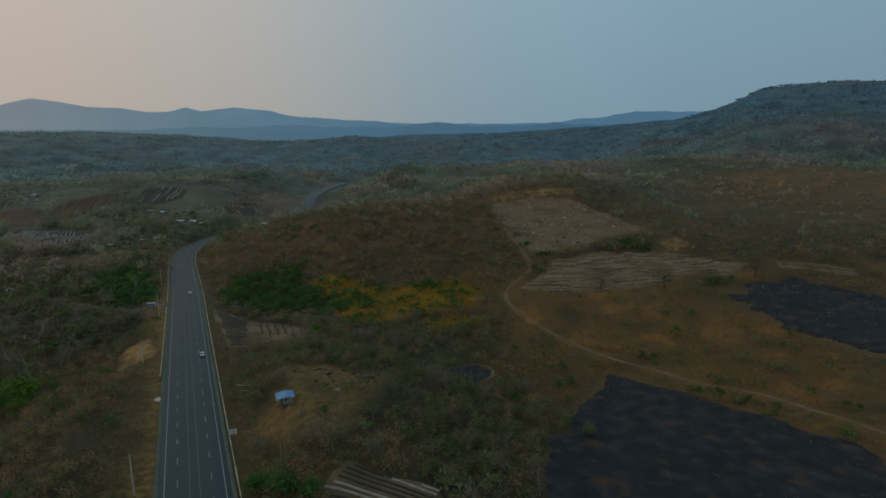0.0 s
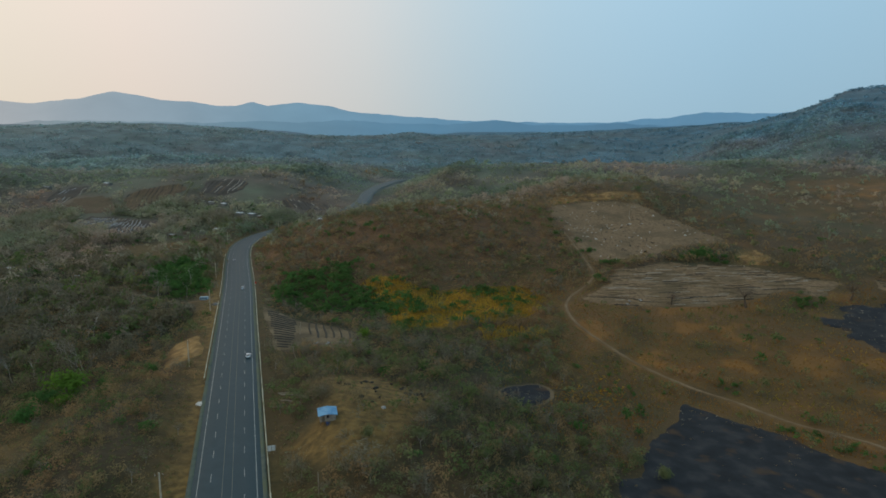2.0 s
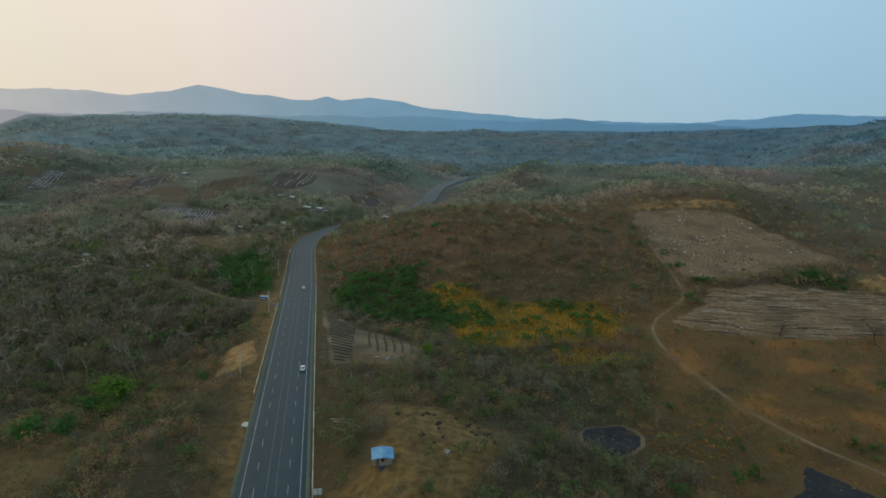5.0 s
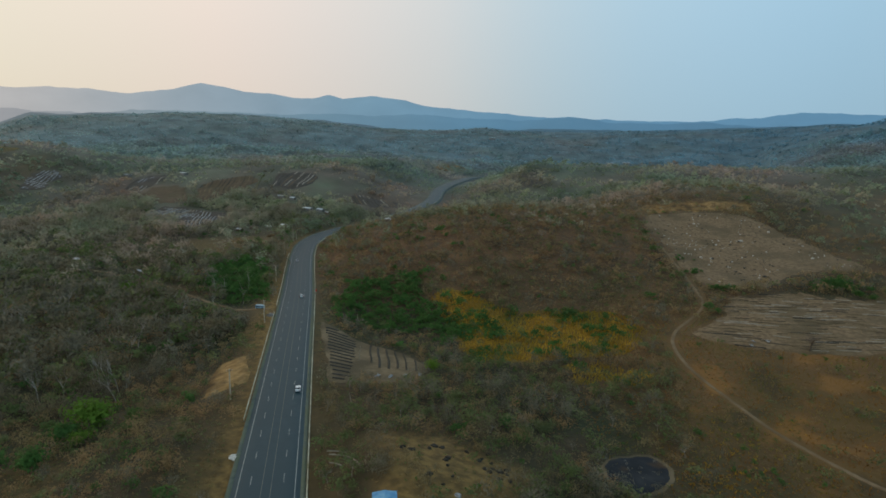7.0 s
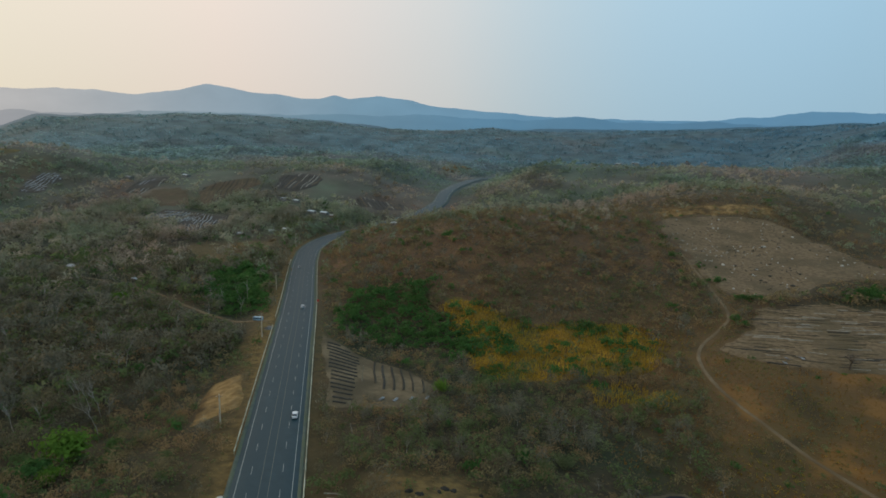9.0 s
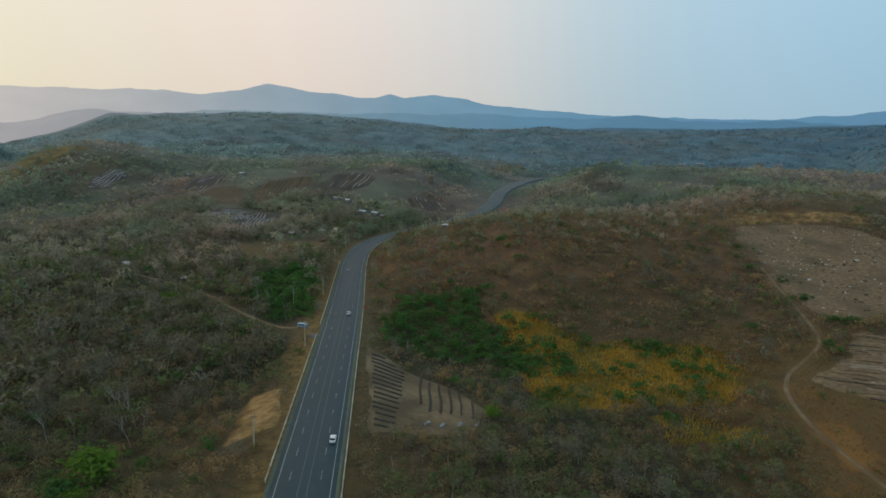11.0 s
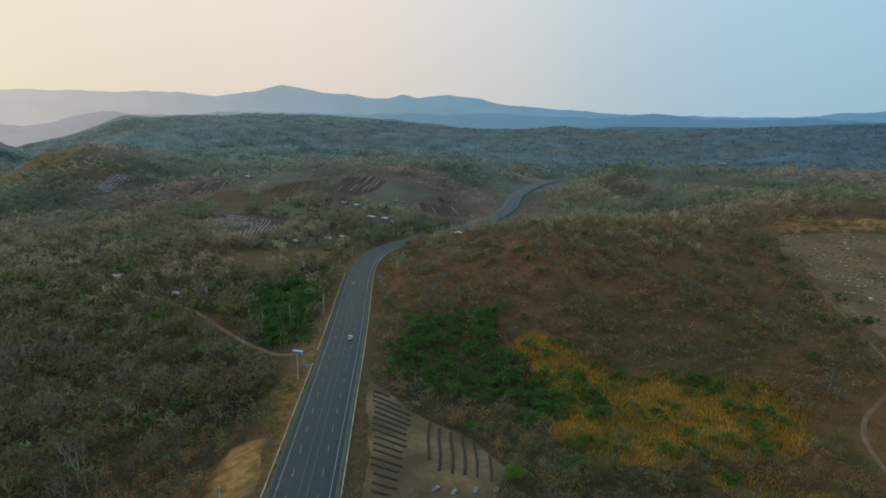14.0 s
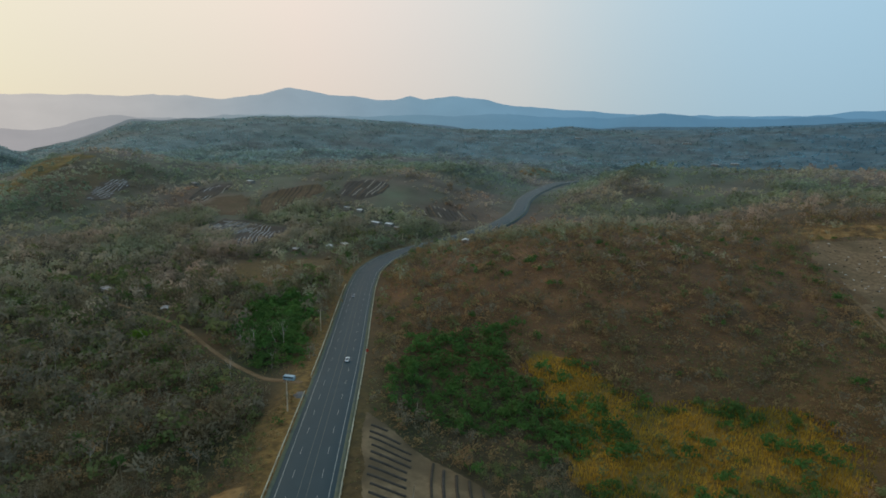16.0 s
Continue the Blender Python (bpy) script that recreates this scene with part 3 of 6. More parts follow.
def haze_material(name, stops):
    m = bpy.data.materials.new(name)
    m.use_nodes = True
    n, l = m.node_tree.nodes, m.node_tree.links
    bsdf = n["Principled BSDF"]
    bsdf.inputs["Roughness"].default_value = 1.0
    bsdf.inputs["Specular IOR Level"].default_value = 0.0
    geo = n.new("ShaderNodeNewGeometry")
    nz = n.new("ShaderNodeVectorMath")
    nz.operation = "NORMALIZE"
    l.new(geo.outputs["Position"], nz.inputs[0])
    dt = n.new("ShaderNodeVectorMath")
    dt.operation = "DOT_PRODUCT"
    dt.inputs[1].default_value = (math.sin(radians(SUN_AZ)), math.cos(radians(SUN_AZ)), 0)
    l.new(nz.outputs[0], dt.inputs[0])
    # haze put into the glow colour, paler and warmer towards the sun
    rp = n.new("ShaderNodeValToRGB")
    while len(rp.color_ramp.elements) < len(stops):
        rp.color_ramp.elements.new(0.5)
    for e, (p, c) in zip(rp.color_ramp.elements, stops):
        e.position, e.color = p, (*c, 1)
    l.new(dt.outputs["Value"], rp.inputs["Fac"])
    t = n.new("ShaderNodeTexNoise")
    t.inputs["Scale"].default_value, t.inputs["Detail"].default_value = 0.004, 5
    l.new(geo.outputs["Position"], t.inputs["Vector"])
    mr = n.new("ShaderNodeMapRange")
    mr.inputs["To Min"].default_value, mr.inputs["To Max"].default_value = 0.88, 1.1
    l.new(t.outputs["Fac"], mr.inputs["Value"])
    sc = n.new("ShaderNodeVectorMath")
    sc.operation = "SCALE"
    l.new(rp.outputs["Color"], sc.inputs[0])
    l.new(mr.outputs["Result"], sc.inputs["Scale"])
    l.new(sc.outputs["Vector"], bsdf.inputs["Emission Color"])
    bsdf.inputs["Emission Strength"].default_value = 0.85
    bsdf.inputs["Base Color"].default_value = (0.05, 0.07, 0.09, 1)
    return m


M_FAR3 = haze_material("wooded_haze_ridge", [(0.0, (0.035, 0.085, 0.12)), (0.3, (0.05, 0.10, 0.135)), (0.55, (0.075, 0.115, 0.135)), (0.74, (0.10, 0.135, 0.14)), (0.84, (0.14, 0.16, 0.16)), (0.95, (0.23, 0.22, 0.215))])
M_FAR = haze_material("far_haze_range", [(0.0, (0.105, 0.25, 0.39)), (0.25, (0.125, 0.27, 0.40)), (0.5, (0.185, 0.315, 0.41)), (0.72, (0.33, 0.39, 0.43)), (0.84, (0.50, 0.48, 0.46)), (0.95, (0.66, 0.59, 0.53))])
M_FAR2 = haze_material("nearer_haze_range", [(0.0, (0.075, 0.19, 0.30)), (0.3, (0.095, 0.22, 0.33)), (0.55, (0.145, 0.25, 0.32)), (0.74, (0.24, 0.30, 0.325)), (0.84, (0.34, 0.335, 0.335)), (0.95, (0.44, 0.39, 0.375))])


def range_mesh(name, table, r0, mat, rough, seed):
    a = np.arange(-110, 80, 0.12)
    t = np.array(table)
    sx, sy = np.sin(np.radians(a)), np.cos(np.radians(a))
    el = np.interp(a, t[:, 0], t[:, 1])
    k = np.exp(-0.5 * (np.arange(-12, 13) / 1.6) ** 2)
    el = np.convolve(np.pad(el, 12, mode="edge"), k / k.sum(), mode="valid")
    px, py = sx * r0, sy * r0
    top = 95 + r0 * np.tan(np.radians(el)) + rough * fbm(px, py, 320, 5, seed) + 0.9 * rough * (0.5 - np.abs(fbm(px, py, 420, 4, seed + 40)))
    rows = []
    for dr, kz in ((-700, 0.0), (-420, 0.45), (-180, 0.82), (0, 1.0), (160, 0.85), (330, 0.4)):
        w = dr + 70 * fbm(px, py, 400, 3, seed + 3 + int(kz * 10)) * (1 if dr else 0)
        rows.append(np.stack([VIEW_C[0] + sx * (r0 + w), VIEW_C[1] + sy * (r0 + w), top * kz - (1 - kz) * 60], -1))
    v = np.stack(rows, 0).reshape(-1, 3)
    return mesh_from(name, v, grid_faces(len(rows), len(a))[:, ::-1], [mat], True)


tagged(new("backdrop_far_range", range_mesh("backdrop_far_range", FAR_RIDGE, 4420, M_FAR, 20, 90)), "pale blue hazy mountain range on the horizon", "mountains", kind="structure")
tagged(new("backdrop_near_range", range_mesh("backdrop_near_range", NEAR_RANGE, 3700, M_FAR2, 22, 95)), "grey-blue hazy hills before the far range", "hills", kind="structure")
tagged(new("backdrop_wooded_ridge", range_mesh("backdrop_wooded_ridge", [(a, e + 0.12) for a, e in MID_RIDGE], 2700, M_FAR3, 11, 99)), "dull wooded ridge with blue-green haze painted in", "hills", kind="structure")


# ---- highway ----
def ribbon(name, line, offsets, mats, lift=0.0, zs=None):
    """A strip along a line; offsets are metres to the right of its course, zs the height of each."""
    p = np.asarray(line)
    t = np.gradient(p[:, :2], axis=0)
    t /= np.linalg.norm(t, axis=1)[:, None]
    nrm = np.stack([t[:, 1], -t[:, 0]], -1)
    rows = []
    for i, o in enumerate(offsets):
        zz = p[:, 2] + lift + (zs[i] if zs is not None else 0)
        rows.append(np.stack([p[:, 0] + nrm[:, 0] * o, p[:, 1] + nrm[:, 1] * o, zz], -1))
    return mesh_from(name, np.stack(rows, 1).reshape(-1, 3), grid_faces(len(p), len(offsets))[:, ::-1], mats)


def child(name, me, parent, label="", m=None):
    ob = new(name, me)
    ob.parent = parent
    if m is not None:
        ob.matrix_basis = m
    return tagged(ob, label)


road = tagged(new("road", ribbon("road", ROAD, [-11, -8.4, -4, 0, 4, 8.4, 11], [M_ASPHALT], zs=[-2.2, -0.1, 0, 0.06, 0, -0.1, -2.2])), "dark grey four-lane asphalt highway with worn lines", "road", kind="structure")
for o, mt in ((-7.0, M_PAINT_W), (-1.15, M_PAINT_Y), (1.15, M_PAINT_Y), (7.0, M_PAINT_W)):
    zl = 0.06 - 0.015 * abs(o) if abs(o) < 4 else -0.0227 * (abs(o) - 4)
    child("lane_line", ribbon("lane_line", ROAD, [o - 0.085, o + 0.085], [mt], lift=zl + 0.012), road)
arc = np.concatenate([[0], np.cumsum(np.linalg.norm(np.diff(ROAD, axis=0), axis=1))])


def along(s, off=0.0, up=0.0):
    """The pose on the highway s metres along it, off metres to the right of its centre line, x ahead."""
    p = np.array([np.interp(s, arc, ROAD[:, k]) for k in range(3)])
    q = np.array([np.interp(s + 1.0, arc, ROAD[:, k]) for k in range(3)])
    t = (q - p) / np.linalg.norm(q - p)
    yaw = math.atan2(t[1], t[0])
    return Matrix.Translation((p[0] + t[1] * off, p[1] - t[0] * off, p[2] + up)) @ Matrix.Rotation(yaw, 4, "Z") @ Matrix.Rotation(-math.asin(t[2]), 4, "Y")


def s_of(x, y):
    """How far along the highway the place nearest to x, y lies."""
    return float(arc[np.argmin(np.hypot(ROAD[:, 0] - x, ROAD[:, 1] - y))])


dash = mesh_from("lane_dash", [(-2.0, -0.065, 0), (2.0, -0.065, 0), (2.0, 0.065, 0), (-2.0, 0.065, 0)], [(0, 1, 2, 3)], [M_PAINT_W])
for o in (-4.05, 4.05):
    for s in np.arange(430, 1500, 12.0):
        child("lane_dash", dash, road, "", along(s, o, 0.012))
for o in (-8.95, 8.95):
    g = ribbon("gutter", ROAD, [o - 0.75, o - 0.6, o, o + 0.6, o + 0.75], [M_GUTTER], lift=-0.14, zs=[-0.6, 0.06, -0.05, 0.06, -0.6])
    tagged(new("pavement_gutter", g), "pale weathered concrete gutter beside the highway", "gutter", kind="structure")



# ---- land parcels ----
def patch(name, poly, mat, label, category, lift=0.25, res=2.0, edge=2.5, seed=1):
    """A parcel of land draped over the ground, with an uneven rim that sinks into it."""
    xs = np.arange(min(p[0] for p in poly) - 6, max(p[0] for p in poly) + 6, res)
    ys = np.arange(min(p[1] for p in poly) - 6, max(p[1] for p in poly) + 6, res)
    X, Y = np.meshgrid(xs, ys)
    x, y = X.ravel(), Y.ravel()
    d = poly_dist(x, y, poly) + edge * fbm(x, y, 9, 3, seed) + edge * fbm(x, y, 26, 2, seed + 9)
    keep = d < 1.5 * res
    f = grid_faces(len(ys), len(xs))
    f = f[keep[f].all(1)]
    used = np.unique(f)
    new_id = np.full(len(x), -1)
    new_id[used] = np.arange(len(used))
    z = height(x[used], y[used]) + lift * smooth(0.6 * res, -1.2 * res, d[used]) * 2 - lift
    me = mesh_from(name, np.stack([x[used], y[used], z], -1), new_id[f], [mat], True)
    return tagged(new(name, me), label, category, kind="structure")


def rows_in(parent, name, poly, heading, spacing, width, high, mats, seed=5, wave=1.5, gap=0.25, shrink=1.0, lift=0.3, label=""):
    """Low raised rows across a parcel, each a piece of its own."""
    rnd = np.random.RandomState(seed)
    c, s = math.cos(radians(heading)), math.sin(radians(heading))
    P = np.array(poly, float)
    u, v = P[:, 0] * c + P[:, 1] * s, -P[:, 0] * s + P[:, 1] * c
    for k, vv in enumerate(np.arange(v.min() + spacing * 0.5, v.max(), spacing)):
        uu = np.arange(u.min(), u.max() + 1.2, 1.2)
        w = vv + wave * fbm(uu, uu * 0 + vv * 0.35, 30, 2, seed) + 0.15 * rnd.randn()
        x, y = uu * c - w * s, uu * s + w * c
        ok = (poly_dist(x, y, poly) < -shrink) & (fbm(x, y, 14, 2, seed + 31) > -1 + gap * 2)
        i = 0
        while i < len(ok):
            if not ok[i]:
                i += 1
                continue
            j = i
            while j < len(ok) and ok[j]:
                j += 1
            if j - i >= 4:
                line = np.stack([x[i:j], y[i:j], height(x[i:j], y[i:j])], -1)
                ww = width * rnd.uniform(0.75, 1.2)
                me = ribbon(name, line, [-0.5 * ww, -0.25 * ww, 0.25 * ww, 0.5 * ww], [mats[rnd.randint(len(mats))]], lift=lift, zs=[-0.25, high, high * 0.9, -0.25])
                child(name, me, parent, label)
            i = j


def track(name, line, half, label):
    n = len(line)
    wob = fbm(line[:, 0], line[:, 1], 12, 3, 61) * 0.5
    p = line.copy()
    p[:, 0] += wob
    return tagged(new(name, ribbon(name, p, [-half - 0.5, -half, -half * 0.45, 0, half * 0.45, half, half + 0.5], [M_TRACK], lift=0.1, zs=[-0.5, 0.08, -0.02, 0.1, -0.02, 0.08, -0.5])), label, "track", kind="structure")


patch("burnt_field", BURNT_A, M_BURNT, "large black burnt field with brown unburnt spots", "burnt field", 0.25, 1.5, 2.5, 3)
patch("burnt_field", BURNT_B, M_BURNT, "black burnt clearing with scattered pale ash", "burnt field", 0.3, 1.8, 10.0, 6)
patch("burnt_rim", [(8.5 + (a - 8.5) * 1.09, 212 + (b - 212) * 1.09) for a, b in BURNT_C], M_PLOT, "pale scorched rim round the burnt clearing", "burnt rim", 0.1, 0.9, 1.0, 9)
patch("burnt_field", BURNT_C, M_BURNT, "small round black burnt clearing in scrub", "burnt field", 0.2, 0.9, 1.0, 9)
stony = patch("stony_field", STONY, M_STONY, "pale cleared hillside field strewn with stones", "field", 0.4, 2.5, 6.0, 12)
rows_a = patch("terraced_field", ROWS_A, M_STONY, "pale terraced field with straw and furrow rows", "field", 0.35, 2.0, 6.0, 15)
rows_b = patch("terraced_field", ROWS_B, M_STONY, "narrow pale terraced field strip", "field", 0.35, 2.0, 2.0, 18)
patch("dry_crop_field", YELLOW_A, M_YELLOW, "golden yellow field of dry standing maize", "field", 0.2, 1.6, 7.0, 21)
patch("dry_crop_field", YELLOW_B, M_WEEDY, "small weedy strip of yellow dry maize", "field", 0.2, 1.5, 8.0, 24)
plot = patch("terraced_plot", PLOT, M_PLOT, "brown terraced plot beside the highway with dark mulch beds", "field", 0.2, 1.5, 1.2, 27)
low_plot = patch("terraced_plot", LOWPLOT, M_PLOT, "small curved terraced plot below the hut", "field", 0.2, 1.2, 1.2, 28)
bank = patch("earth_bank", BANK, M_OCHRE, "ochre earth spill below the highway shoulder", "earth bank", 0.35, 1.2, 2.5, 33)
patch("ochre_clearing", OCHRE_TOP, M_OCHRE, "ochre bare strip along the hill crest", "clearing", 0.4, 2.5, 4.0, 36)
patch("ochre_clearing", OCHRE_B, M_OCHRE, "ochre bare knoll beside the terraced field", "clearing", 0.4, 2.0, 3.0, 37)
patch("ochre_clearing", OCHRE_C, M_BROWN_BARE, "brown ploughed clearing on the west slope", "clearing", 0.6, 3.0, 9.0, 38)
white_a = patch("mulched_field", WHITE_A, M_FIELD, "hillside field with rows of white plastic mulch", "field", 0.6, 3.0, 3.0, 39)
white_b = patch("mulched_field", WHITE_B, M_FIELD, "dark field with rows of white plastic mulch", "field", 0.6, 3.0, 3.0, 40)
white_c = patch("mulched_field", WHITE_C, M_FIELD, "dark field with broken rows of white plastic", "field", 0.6, 3.0, 4.0, 42)
rows_d = patch("terraced_field", ROWS_D, M_BROWN_BARE, "brown terraced hillside field", "field", 0.6, 3.0, 9.0, 43)
rows_e = patch("terraced_field", ROWS_E, M_FIELD, "grey striped hillside field", "field", 0.6, 3.0, 4.0, 44)
rows_f = patch("terraced_field", ROWS_F, M_FIELD, "dark striped field above the highway", "field", 0.6, 3.0, 4.0, 45)

patch("ochre_clearing", CUT_N, M_OCHRE, "ochre road cutting above the far bend", "clearing", 0.8, 6.0, 8.0, 48)
patch("ochre_clearing", SLOPE_W, M_WEEDY, "straw-coloured grassy flank of the west hill", "clearing", 0.6, 4.0, 14.0, 49)
track("dirt_track", L_TRACK_E, 0.65, "pale trodden dirt track through dry grass")
track("dirt_track", L_TRACK_W, 0.95, "pale dirt track leading off the highway")

rows_in(plot, "mulch_bed", [(-131, 300), (-114, 292), (-104, 286), (-96, 262), (-88, 238), (-96, 232)], 6, 3.7, 1.1, 0.35, [M_BED], 51, 1.2, 0.05, 1.6, 0.25)
rows_in(plot, "mulch_bed", [(-102, 286), (-82, 279), (-67, 266), (-68, 256), (-84, 254), (-94, 262)], 108, 3.7, 1.1, 0.35, [M_BED, M_DARK_ROW], 52, 1.5, 0.0, 0.8, 0.25)
rows_in(low_plot, "mulch_bed", LOWPLOT, 160, 1.9, 0.7, 0.3, [M_PALE_ROW, M_DARK_ROW], 53, 5.0, 0.1, 0.8, 0.25)
def straw_lines(parent, poly, count, heading, mats, seed):
    """Short broken lines of straw, plastic and open furrow scattered along the contour."""
    rnd = np.random.RandomState(seed)
    P = np.array(poly, float)
    n = 0
    while n < count:
        x0, y0 = rnd.uniform(P[:, 0].min(), P[:, 0].max()), rnd.uniform(P[:, 1].min(), P[:, 1].max())
        y0 = round(y0 / 1.8) * 1.8 + rnd.normal(0, 0.3)
        if poly_dist(np.array([x0]), np.array([y0]), poly)[0] > -2:
            continue
        h = radians(heading + 16 * float(fbm(np.array([x0]), np.array([y0]), 60, 2, seed)[0]) + rnd.normal(0, 2))
        u = np.arange(-0.5, 0.51, 0.125) * rnd.uniform(4, 13)
        x, y = x0 + u * math.cos(h), y0 + u * math.sin(h) + 0.4 * fbm(u + x0, u * 0 + y0, 6, 2, seed + 1)
        w = rnd.uniform(0.1, 0.24)
        me = ribbon("crop_row", np.stack([x, y, height(x, y)], -1), [-w, -0.5 * w, 0.5 * w, w], [mats[rnd.randint(len(mats))]], lift=0.35, zs=[-0.25, 0.25, 0.22, -0.25])
        child("crop_row", me, parent)
        n += 1


straw_lines(rows_a, ROWS_A, 295, 174, [M_PALE_ROW, M_DARK_ROW, M_PLOT, M_PLOT, M_BED], 54)
rows_in(rows_b, "crop_row", ROWS_B, 150, 4.4, 1.3, 0.3, [M_PLOT, M_DARK_ROW], 55, 2.0, 0.3, 1.5, 0.35)
rows_in(white_a, "mulch_row", WHITE_A, 112, 4.2, 1.3, 0.4, [M_PLASTIC], 56, 2.5, 0.3, 1.0, 0.6)
rows_in(white_b, "mulch_row", [(-445, 539), (-455, 583), (-425, 586), (-397, 578), (-399, 541), (-423, 541)], 98, 3.9, 1.0, 0.4, [M_PLASTIC, M_PLASTIC, M_PALE_ROW], 57, 3.0, 0.3, 0.5, 0.6)
rows_in(white_b, "mulch_row", [(-397, 578), (-369, 578), (-361, 552), (-370, 521), (-378, 509), (-399, 541)], 118, 3.7, 1.2, 0.4, [M_PLASTIC], 62, 2.0, 0.25, 0.5, 0.6)
rows_in(white_c, "mulch_row", WHITE_C, 105, 4.6, 1.2, 0.4, [M_PALE_ROW, M_DARK_ROW, M_PLASTIC], 58, 3.0, 0.42, 1.0, 0.6)
rows_in(rows_d, "crop_row", ROWS_D, 112, 5.5, 1.6, 0.4, [M_PLOT, M_DARK_ROW], 59, 3.0, 0.3, 2.0, 0.6)
rows_in(rows_e, "crop_row", ROWS_E, 100, 5.0, 1.4, 0.4, [M_STONY, M_PALE_ROW, M_DARK_ROW], 60, 2.0, 0.25, 2.0, 0.6)
rows_in(rows_f, "crop_row", ROWS_F, 128, 5.0, 1.4, 0.4, [M_STONY, M_PALE_ROW, M_DARK_ROW], 61, 2.0, 0.25, 2.0, 0.6)


def stone_mesh(seed):
    bm = bmesh.new()
    bmesh.ops.create_icosphere(bm, subdivisions=1, radius=1)
    rnd = random.Random(seed)
    for v in bm.verts:
        v.co *= rnd.uniform(0.7, 1.15)
        v.co.z *= 0.55
    me = bpy.data.meshes.new("stone")
    bm.to_mesh(me)
    bm.free()
    me.materials.append(M_STONE if seed % 5 < 2 else M_BED)
    return me


STONES = [stone_mesh(k) for k in range(5)]
rnd = random.Random(8)
count = 0
while count < 290:
    x, y = rnd.uniform(40, 168), rnd.uniform(396, 556)
    if poly_dist(np.array([x]), np.array([y]), STONY)[0] < -3 and float(fbm(np.array([x]), np.array([y]), 25, 2, 251)[0]) > -0.15:
        k = rnd.uniform(0.3, 0.7) * (2.2 if rnd.random() < 0.05 else 1)
        child("stone", STONES[count % 5], stony, "", pose(x, y, ground_z(x, y) + 0.5, 0, 0, rnd.uniform(0, 360)) @ Matrix.Diagonal((k * rnd.uniform(0.8, 1.7), k, k, 1)))
        count += 1



# ---- vegetation ----
def leaf_material(name, dark, light, tint, scale=0.12, tint_pos=(0.45, 0.62), vary=0.24):
    """Thin leaves and twigs: half of the light goes through them."""
    m = material(name, [dark, light], scale, 0.85, None, 0, 3, tint, 0.035, tint_pos, vary, 0, 0.1)
    n, l = m.node_tree.nodes, m.node_tree.links
    bsdf = n["Principled BSDF"]
    thru = n.new("ShaderNodeBsdfTranslucent")
    l.new(bsdf.inputs["Base Color"].links[0].from_socket, thru.inputs["Color"])
    mix = n.new("ShaderNodeMixShader")
    mix.inputs[0].default_value = 0.5
    l.new(bsdf.outputs[0], mix.inputs[1])
    l.new(thru.outputs[0], mix.inputs[2])
    l.new(mix.outputs[0], n["Material Output"].inputs["Surface"])
    return m


M_DRY = leaf_material("dry_scrub_leaves", (0.225, 0.15, 0.076), (0.37, 0.245, 0.125), (0.26, 0.21, 0.105))
M_GREY = leaf_material("bare_grey_twigs", (0.14, 0.132, 0.096), (0.24, 0.226, 0.165), (0.17, 0.146, 0.088))
M_OLIVE = leaf_material("olive_leaves", (0.13, 0.15, 0.067), (0.215, 0.235, 0.104), (0.12, 0.165, 0.06))
M_GREEN = leaf_material("green_leaves", (0.050, 0.115, 0.034), (0.098, 0.215, 0.052), (0.075, 0.15, 0.04))
M_LIME = leaf_material("fresh_lime_leaves", (0.102, 0.192, 0.024), (0.177, 0.287, 0.042), (0.126, 0.228, 0.034))
M_GRASS = leaf_material("russet_grass", (0.215, 0.098, 0.022), (0.40, 0.195, 0.04), (0.225, 0.195, 0.05), 0.08)
M_MAIZE = leaf_material("dry_maize_leaves", (0.37, 0.215, 0.024), (0.62, 0.395, 0.055), (0.34, 0.26, 0.035), 0.1, (0.45, 0.62), 0.45)


def hazed_growth(name, gain, cast, vary=0.12):
    """Leaves of the wooded country, with the distance haze painted into their colour."""
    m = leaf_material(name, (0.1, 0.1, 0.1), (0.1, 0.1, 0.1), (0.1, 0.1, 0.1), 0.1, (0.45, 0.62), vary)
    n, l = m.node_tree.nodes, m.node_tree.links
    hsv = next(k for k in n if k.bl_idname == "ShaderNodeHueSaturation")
    l.new(hazed_woodland_tone(m, gain, cast), hsv.inputs["Color"])
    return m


# paler scrub copies with haze in the base colour; gain offsets self-shadowing
M_HAZED_WOODS = hazed_growth("hazed_woods", 4.8, (1, 1, 1))
M_HAZED_DRY = hazed_growth("hazed_dry_scrub", 6.2, (1.0, 1.0, 0.95), 0.09)
M_HAZED_OLIVE = hazed_growth("hazed_olive_bush", 5.6, (0.97, 1.0, 0.90))
M_HAZED_GREY = hazed_growth("hazed_grey_thicket", 6.2, (1.02, 1.0, 1.04))
M_BARK = material("pale_bark", [(0.26, 0.235, 0.20), (0.41, 0.375, 0.32)], 1.5, 0.9, 6, 0.02)
M_BARK_D = material("dark_bark", [(0.07, 0.055, 0.04), (0.13, 0.10, 0.075)], 1.5, 0.9, 6, 0.02)


def leaves_at(c, nrm, size, rnd, stretch=1.0):
    """One small three-cornered leaf spray for each centre, facing its normal."""
    n = len(c)
    a = np.cross(nrm, rnd.randn(n, 3))
    a /= np.linalg.norm(a, axis=1)[:, None] + 1e-9
    b = np.cross(nrm, a)
    s = (size * rnd.uniform(0.6, 1.3, n))[:, None]
    a, b = a * s * stretch, b * s
    return np.stack([c - a - b * 0.7, c + a - b * 0.5, c + b * 1.1], 1)


